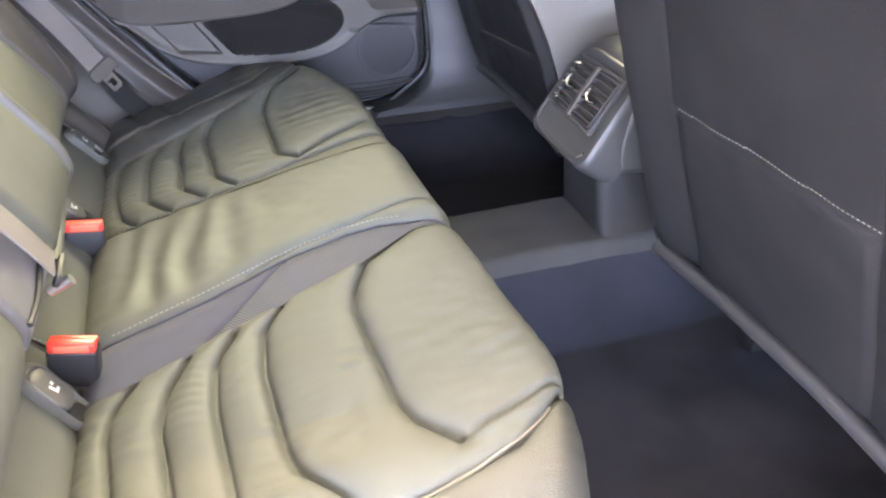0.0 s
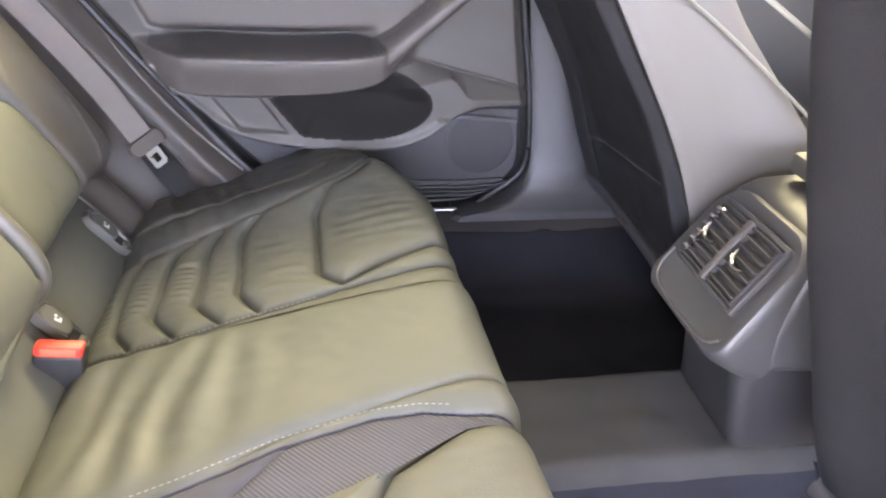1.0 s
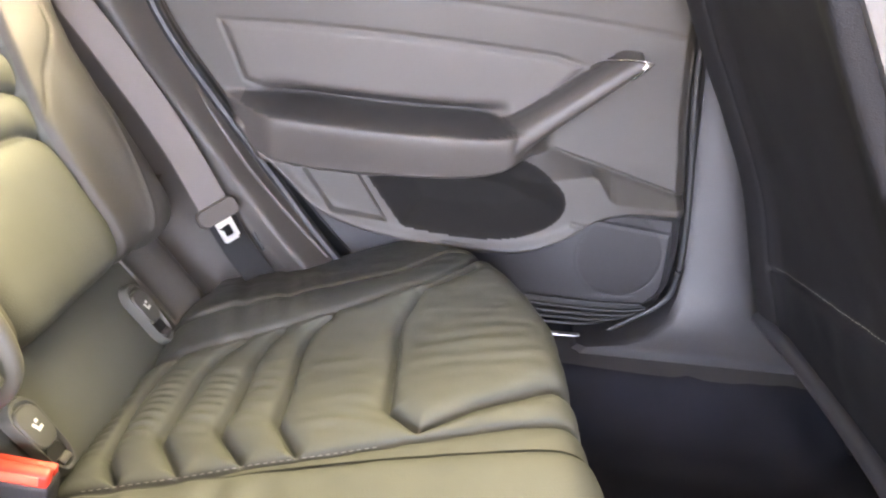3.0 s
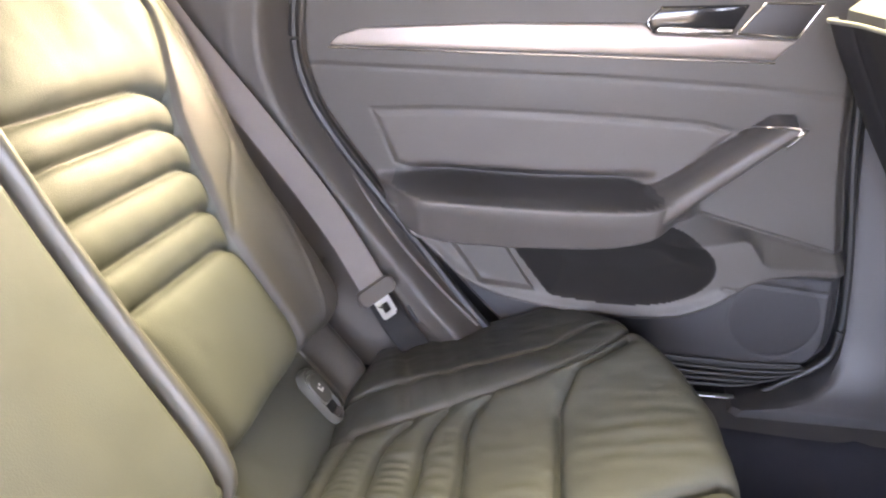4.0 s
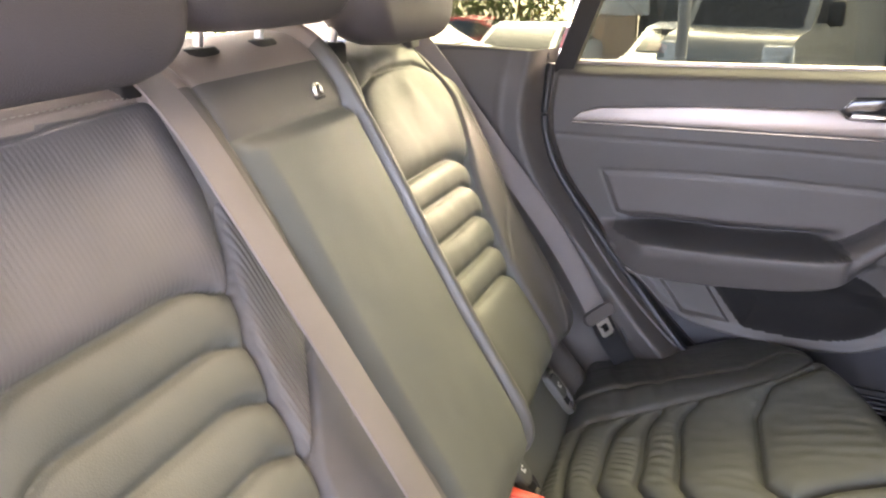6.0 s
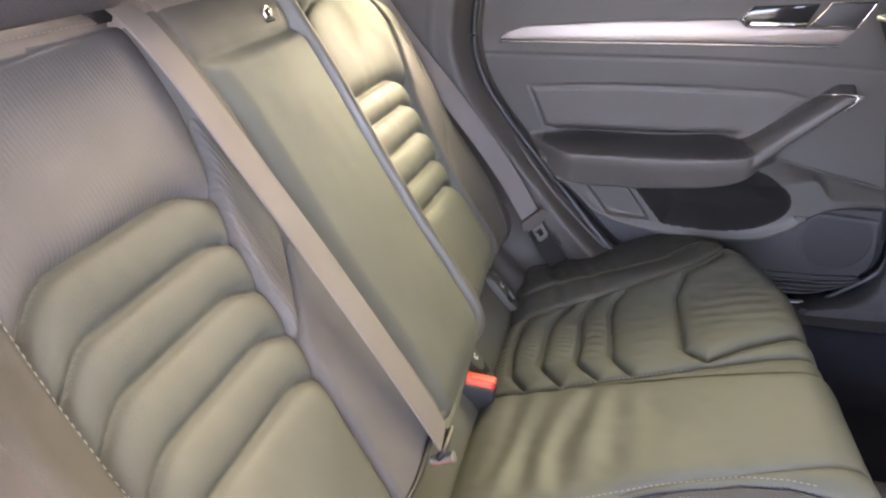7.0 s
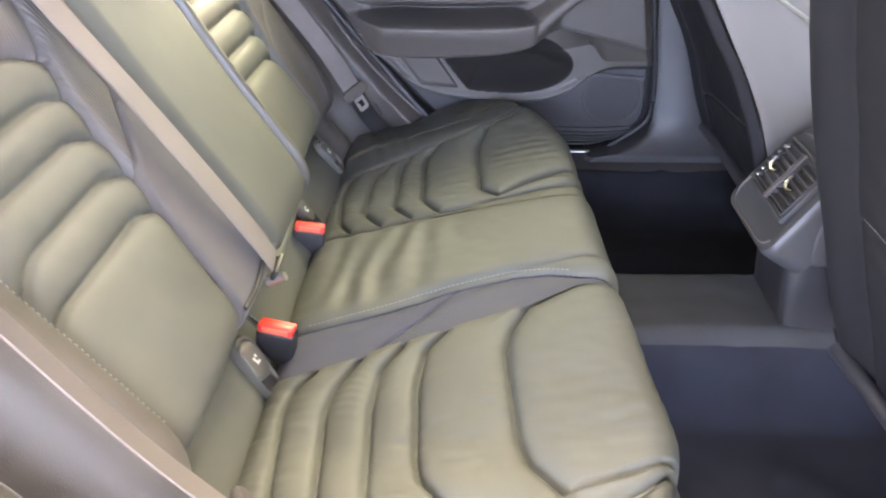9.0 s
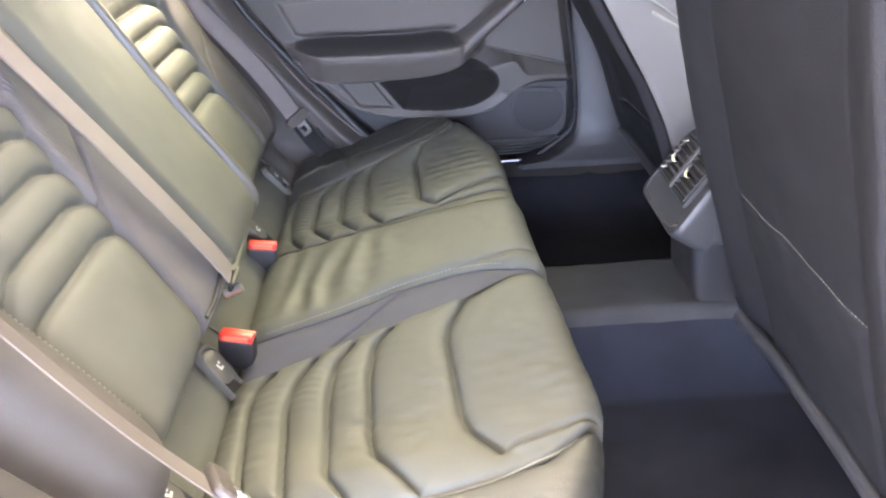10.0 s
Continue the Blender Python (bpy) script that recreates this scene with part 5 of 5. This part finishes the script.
    for k in range(11):
        a = k / 10
        f = math.sin(math.pi * (0.05 + 0.9 * a)) ** 0.3
        pad.append([(float(base(top)) + 0.02 + c * f - 0.03 * a, yc + p * f, top + 0.10 + 0.12 * a) for p, c in rounded(0.25, 0.09, 0.04)])
    part("headrest", loft(pad), FRONT_SIDE, t)
    for d in (-0.07, 0.07):
        part("post", tube([(float(base(top)) + 0.055, yc + d, top + 0.01), (float(base(top)) + 0.03, yc + d, top + 0.14)], 0.006, 10, 0), STEEL, t, "steel post")
    return t


front_seat(1, [(0.20, 1.045), (0.29, 0.998), (0.38, 0.962), (0.466, 0.930), (0.57, 0.893), (0.65, 0.853), (0.72, 0.811), (0.786, 0.772), (0.83, 0.746), (0.89, 0.712), (0.95, 0.69)],
           0.538, 0.462, 0.418, 0.245, 0.76, 0.885)
front_seat(-1, [(0.20, 1.03), (0.36, 0.965), (0.50, 0.914), (0.63, 0.866), (0.75, 0.826), (0.865, 0.791), (1.0, 0.755), (1.1, 0.74)],
           0.632, 0.654, -0.415, 0.265, 0.64, 1.02)


# ---- centre console with rear air vents ----
con = thing("centre_console", "dark plastic centre console with rear air vents, standing on the tunnel", "centre console", at=(1.0, 0.03, 0.305))
side = [(0.900, 0.470), (0.925, 0.560), (0.952, 0.600), (1.02, 0.606), (1.5, 0.610), (1.5, 0.42), (0.92, 0.42)]
part("console_box", slab(chaikin(side, 1, True), "y", -0.064, 0.202, 0.016, 4), CONSOLE, con, "dark grey plastic console box")
# rounded pod that carries the vents, tilted back
pod = []
face = pose(0.888, 0.037, 0.528, 0, 33.5, 0)
for depth, k in ((0.003, 0.80), (0.0, 0.90), (0.0015, 0.955), (0.006, 0.985), (0.014, 1.0), (0.05, 1.0), (0.075, 0.985)):
    outline = []
    for cy, cz, r, a0 in ((0.050, 0.042, 0.046, 0), (-0.050, 0.042, 0.046, 90), (-0.076, -0.062, 0.026, 180), (0.076, -0.062, 0.026, 270)):
        for n_ in range(9):
            a = radians(a0 + 90 * n_ / 8)
            outline.append(face @ Vector((depth, k * (cy + r * math.cos(a)), k * (cz + r * math.sin(a)))))
    pod.append(outline)
part("vent_pod", loft(pod), CONSOLE, con, "rounded dark grey pod round the air vents")
foot = []
for z, x0, w in ((0.300, 0.912, 0.082), (0.34, 0.905, 0.078), (0.44, 0.893, 0.078)):
    foot.append([(a, 0.030 + c, z) for a, c in chaikin([(x0, -w + 0.04), (x0, -w), (x0 + 0.05, -w), (1.5, -w), (1.5, w), (x0 + 0.05, w), (x0, w), (x0, w - 0.04)], 2, True)])
part("console_foot", loft(foot), PLASTIC_DARK, con, "dark console foot")
part("console_lid", slab([(1.0, -0.055), (1.45, -0.055), (1.45, 0.125), (1.0, 0.125)], "z", 0.611, 0.03, 0.010), LEATHER_SIDE, con, "padded lid")


def vent(yc, tips):
    v = part("air_vent", joined(*[box(0.008, 0.005, 0.084, (0, d, 0), bevel=0.002) for d in (-0.038, 0.038)], *[box(0.008, 0.078, 0.005, (0, 0, d), bevel=0.002) for d in (-0.040, 0.040)]), PLASTIC_DARK, con, "dark vent frame")
    kids = [part("vent_recess", box(0.003, 0.072, 0.078, (0.004, 0, 0), bevel=0), BLACK, v)]
    for k in range(6):
        zc = -0.031 + 0.0124 * k
        kids.append(part("slat", box(0.012, 0.072, 0.0022, (-0.001, 0, zc), (0, -25, 0), 0.0007), PLASTIC, v, "grey vent slat"))
        if tips:
            kids.append(part("slat_tip", box(0.011, 0.015, 0.006, (-0.0065, 0.026, zc), (0, -25, 0), 0.0022), CHROME, v, "bright slat tip"))
    kids.append(part("adjuster", tube([(-0.008, 0.020, 0.010), (-0.011, 0.014, -0.002), (-0.012, 0.002, -0.008), (-0.011, -0.010, -0.008), (-0.008, -0.018, -0.004)], 0.0030, 8, 2), CHROME, v, "bright vent adjuster"))
    m = pose(0.896, yc, 0.543, 0, 33.5, 0) @ pose(-0.003, 0, 0) @ Matrix.Diagonal((1, 0.78, 1, 1))
    for o in (v, *kids):
        o.data.transform(m)
    return v


vent(0.073, True)
vent(0.003, False)
part("vent_mullion", box(0.016, 0.011, 0.090, (0.8935, 0.038, 0.5447), (0, 33.5, 0), 0.003), PLASTIC_PALE, con, "grey bar between the vents")
surround = joined(*[box(0.010, 0.007, 0.098, (0.004, d, 0), bevel=0.003) for d in (-0.0695, 0.0695)], *[box(0.010, 0.146, 0.007, (0.004, 0, d), bevel=0.003) for d in (-0.0470, 0.0470)])
surround.transform(pose(0.8935, 0.038, 0.5447, 0, 33.5, 0))
part("vent_surround", surround, CONSOLE, con, "rounded rim round the vents")
# The pod's lower edge highlight, drawn as a thin paler bar.
part("lip_highlight", tube([face @ Vector((0.0, y_, z_)) for y_, z_ in ((-0.085, -0.060), (-0.070, -0.078), (0.0, -0.081), (0.070, -0.078), (0.088, -0.060), (0.088, -0.030))], 0.0022, 8, 2), PLASTIC_PALE, con, "pale bar for the highlight along the lower lip")

# ---- outside: sloping yard, parked vehicles, hedge, building ----
ASPHALT = material("grey_asphalt", (0.07, 0.07, 0.072), 0.9, grain=0.8, grain_scale=60, blotch=0.25, blotch_scale=0.6)
SLOPE = -0.05
ground = bpy.data.meshes.new("ground")
ground.from_pydata([(x, y, -0.40 + SLOPE * y) for x, y in ((-400, -400), (400, -400), (400, 400), (-400, 400))], [], [(0, 1, 2, 3)])
tagged(place_mesh("ground", ground, ASPHALT), "grey asphalt car yard", "ground", kind="structure")
gz = lambda y: -0.40 + SLOPE * y
PAINT_WHITE = material("white_car_paint", (0.55, 0.56, 0.58), 0.25, coat=0.6, blotch=0.03)
PAINT_GREY = material("grey_van_paint", (0.17, 0.17, 0.165), 0.35, coat=0.7, blotch=0.05)
SHOP_GREY = material("grey_sign_panel", (0.22, 0.22, 0.23), 0.5, blotch=0.2, blotch_scale=1.5)
SHOP_GLASS = material("grey_shop_glass", (0.11, 0.115, 0.12), 0.25, blotch=0.3, blotch_scale=0.8)
PAINT_RED = material("red_sign_paint", (0.62, 0.04, 0.05), 0.5, blotch=0.1)
PAINT_MAROON = material("red_car_paint", (0.42, 0.025, 0.03), 0.3, coat=0.6, blotch=0.03)
BRICK = material("tan_rendered_wall", (0.42, 0.30, 0.21), 0.85, grain=0.6, grain_scale=40, blotch=0.15, blotch_scale=2)
TYRE = material("tyre_rubber", (0.018, 0.018, 0.018), 0.8, grain=0.4, grain_scale=90)
LAMP = material("headlamp_lens", (0.40, 0.41, 0.43), 0.12, coat=0.8, blotch=0.1)
LEAF = material("hedge_leaf", (0.12, 0.15, 0.045), 0.6, blotch=0.4, blotch_scale=4)


def wheel(parent, x, y, z, r=0.32):
    w = part("wheel", loft([[(x + math.cos(a) * rr, y + dy, z + math.sin(a) * rr) for a in (2 * math.pi * k / 24 for k in range(24))] for dy, rr in ((-0.1, r * 0.9), (-0.09, r), (0.09, r), (0.1, r * 0.9))]), TYRE, parent)
    part("rim", loft([[(x + math.cos(a) * rr, y + dy, z + math.sin(a) * rr) for a in (2 * math.pi * k / 20 for k in range(20))] for dy, rr in ((-0.112, r * 0.3), (-0.106, r * 0.68), (-0.09, r * 0.7))]), STEEL, w, "silver rim")


def vehicle(name, label, x, y, length, width, prof, glass_prof, paint, turn, wheel_r=0.32):
    """A parked vehicle: body from a side profile, tapered towards the roof, with windows, lamps and wheels."""
    t = thing(name, label, "van" if "van" in name else "car", at=(0, 0, 0))
    zmax = max(b for _, b in prof)
    rings = []
    for k in np.linspace(-1, 1, 9):
        rings.append([(a, k * width / 2 * (1 - 0.12 * max(0, (b - 0.9) / (zmax - 0.9 + 0.01)) * 1.0), b) for a, b in prof])
    part("body", loft(rings), paint, t)
    for sg in (-1, 1):
        part("side_window", loft([[(a, sg * (width / 2 * (1 - 0.12 * max(0, (b - 0.9) / (zmax - 0.9 + 0.01))) + e), b) for a, b in glass_prof] for e in (-0.01, 0.006)]), GLOSS, t, "dark side window")
    fx = max(a for a, _ in prof)
    for sg in (-1, 1):
        big = zmax > 1.8
        part("headlamp", box(0.30 if big else 0.22, 0.42 if big else 0.36, 0.42 if big else 0.17, (fx - 0.17 if big else fx - 0.13, sg * (width / 2 - 0.21), 1.12 if big else 0.68), (0, -20, sg * 12), 0.06, 3), LAMP, t, "clear headlamp")
        for xx in (0.78, length - 0.85):
            wheel(t, xx, sg * (width / 2 - 0.10), wheel_r, wheel_r)
    gr = part("grille", box(0.05, width * 0.48, 0.34 if big else 0.14, (fx - 0.01, 0, 0.95 if big else 0.58), bevel=0.02), BLACK, t, "dark grille")
    if big:
        for k in range(3):
            part("grille_bar", box(0.03, width * 0.46, 0.035, (fx + 0.02, 0, 0.84 + 0.11 * k), bevel=0.01), CHROME, gr, "chrome grille bar")
        part("bumper", box(0.16, width * 0.98, 0.26, (fx - 0.02, 0, 0.55), bevel=0.05, seg=3), TYRE, t, "dark plastic bumper")
        for sg in (-1, 1):
            part("door_mirror", box(0.16, 0.22, 0.36, (3.95, sg * (width / 2 + 0.14), 1.72), bevel=0.05, seg=3), TYRE, t, "black door mirror")
    # windscreen
    peak = max(prof, key=lambda p: (round(p[1], 2), p[0]))
    at_cowl = [k for k, p in enumerate(prof) if p[1] < peak[1] - 0.25 and p[0] > peak[0]][0]
    cowl, top = prof[at_cowl], prof[at_cowl - 1]
    part("windscreen", loft([[(cowl[0] - 0.04 + e, -width * 0.42, cowl[1] + 0.03), (cowl[0] - 0.04 + e, width * 0.42, cowl[1] + 0.03),
                              (top[0] + 0.03 + e, width * 0.38, top[1] - 0.03), (top[0] + 0.03 + e, -width * 0.38, top[1] - 0.03)] for e in (0.0, 0.035)]), GLOSS, t, "dark windscreen")
    t.matrix_basis = pose(x, y, gz(y), 0, 0, turn)
    return t


CAR = [(0.05, 0.35), (0.0, 0.60), (0.08, 0.92), (0.55, 1.02), (1.0, 1.38), (1.9, 1.46), (2.5, 1.40), (3.25, 0.98), (4.05, 0.82), (4.28, 0.62), (4.30, 0.35), (4.1, 0.22), (0.2, 0.22)]
CAR_G = [(0.65, 1.03), (1.08, 1.33), (1.9, 1.40), (2.42, 1.35), (3.05, 1.0)]
VAN_SIDE = [(0.03, 0.4), (0.0, 1.2), (0.03, 2.2), (0.2, 2.38), (3.2, 2.38), (3.7, 2.20), (4.45, 1.30), (5.05, 1.12), (5.25, 0.80), (5.25, 0.35), (5.1, 0.25), (0.2, 0.25)]
VAN = [(a, e * 1.17) for a, e in VAN_SIDE[:7]] + [(4.9, 1.46), (5.12, 1.36), (5.25, 1.12), (5.27, 0.50), (5.1, 0.30), (0.2, 0.30)]
VAN_G = [(3.2, 1.55), (3.25, 2.36), (3.65, 2.36), (4.25, 1.60)]
vehicle("parked_van", "grey parked van with clear headlamps and dark grille", 2.15, 15.57, 5.25, 1.95, VAN, VAN_G, PAINT_GREY, 248, 0.36)
vehicle("parked_car", "white parked hatchback in the yard before the hedge", -7.6, 12.7, 4.3, 1.75, CAR, CAR_G, PAINT_WHITE, -8)
vehicle("parked_car", "white parked hatchback with its nose towards the kerb", -3.3, 17.2, 4.3, 1.75, CAR, CAR_G, PAINT_WHITE, 262)
vehicle("parked_car", "white parked hatchback beside the van", 0.21, 16.65, 4.3, 1.75, CAR, CAR_G, PAINT_WHITE, 255)
vehicle("parked_car", "red parked hatchback before the hedge", -8.3, 18.9, 4.3, 1.75, CAR, CAR_G, PAINT_MAROON, 3)
shop = thing("shop_building", "tan rendered shop front with dark glass and a red sign board", "building", at=(2, 19, gz(19)))
part("wall", box(1.6, 0.6, 3.0, (-2.75, 19.3, gz(19.3) + 0.7), bevel=0.02), BRICK, shop, "tan rendered wall")
part("wall_band", box(1.9, 0.7, 3.0, (-2.6, 19.25, gz(19) + 3.0), bevel=0.02), CONCRETE, shop, "pale upper wall")
part("shop_window", box(14.0, 0.4, 6.5, (5.1, 19.5, gz(19.5) + 3.2), bevel=0.02), SHOP_GLASS, shop, "dark glass front")
part("sign_panel", box(5.0, 0.1, 3.0, (2.2, 19.2, 1.2), bevel=0.01), SHOP_GREY, shop, "grey sign panel")
for k in range(6):
    part("mullion", box(0.12, 0.5, 6.5, (-0.9 + 2.4 * k, 19.35, gz(19.5) + 3.2), bevel=0.01), CONCRETE, shop, "pale mullion")
for pts in ([(-0.50, 0.50), (-0.32, 0.52), (-0.22, 0.10), (-0.36, 0.08)], [(-0.30, 0.10), (-0.20, 0.10), (-0.02, 0.42), (-0.14, 0.44)], [(-0.06, 0.40), (0.06, 0.38), (0.20, 0.10), (0.08, 0.08)], [(0.16, 0.12), (0.26, 0.12), (0.60, 0.36), (0.46, 0.40)]):
    part("sign_mark", slab([(a * 1.05 - 0.02, c_ * 2.0 - 0.52) for a, c_ in pts], "y", 19.12, -0.03, 0.005), PAINT_RED, shop, "red sign mark")
part("sign_board", box(0.75, 0.12, 1.5, (4.1, 18.4, -0.35), bevel=0.02), PAINT_MAROON, shop, "red board")
part("trestle", slab([(4.35, gz(18)), (4.95, gz(18)), (4.85, -0.05)], "y", 18.1, 0.1, 0.01), BRICK, shop, "tan leaning board")
part("foundation", box(18, 0.8, 1.2, (3.4, 19.6, gz(19.6) - 0.3), bevel=0.02), CONCRETE, shop)
pole = thing("lamp_post", "grey steel post standing in the yard", "post", at=(-0.28, 9.6, gz(9.6)))
part("shaft", tube([(-0.28, 9.6, gz(9.6) - 0.05), (-0.28, 9.6, 3.5)], 0.075, 16, 0), SHOP_GREY, pole)
part("base_plate", box(0.36, 0.36, 0.05, (-0.28, 9.6, gz(9.6) + 0.02), bevel=0.01), CONCRETE, pole)
sign_post = thing("white_post", "white square post beside the parked cars", "post", at=(-6.2, 15.5, gz(15.5)))
part("shaft", box(0.6, 0.6, 5.0, (-6.2, 15.5, gz(15.5) + 2.45), bevel=0.03), CONCRETE, sign_post)


def hedge(x0, x1, y0, height, seed):
    rng = np.random.default_rng(seed)
    n = 9000
    cx, cy = rng.uniform(x0, x1, n), rng.normal(y0, 0.6, n)
    top = height * (0.75 + 0.25 * np.sin(cx * 0.9) * np.cos(cx * 0.37 + 1))
    cz = gz(y0) + top * rng.uniform(0.02, 1, n) ** 0.6
    verts, faces = [], []
    for k in range(n):
        c = Vector((cx[k], cy[k], cz[k]))
        m = Euler(rng.uniform(0, 6.28, 3)).to_matrix()
        s_ = rng.uniform(0.08, 0.17)
        i = len(verts)
        for a, e in ((-1, 0), (0, -0.5), (1, 0), (0, 0.5)):
            verts.append(tuple(c + m @ Vector((a * s_, e * s_, 0.25 * s_ * abs(a)))))
        faces.append((i, i + 1, i + 2, i + 3))
    me = bpy.data.meshes.new("hedge")
    me.from_pydata(verts, [], faces)
    tagged(place_mesh("hedge", me, LEAF), "green leafy hedge along the yard", "hedge", kind="stuff")


hedge(-26, -4.2, 21.0, 3.2, 7)
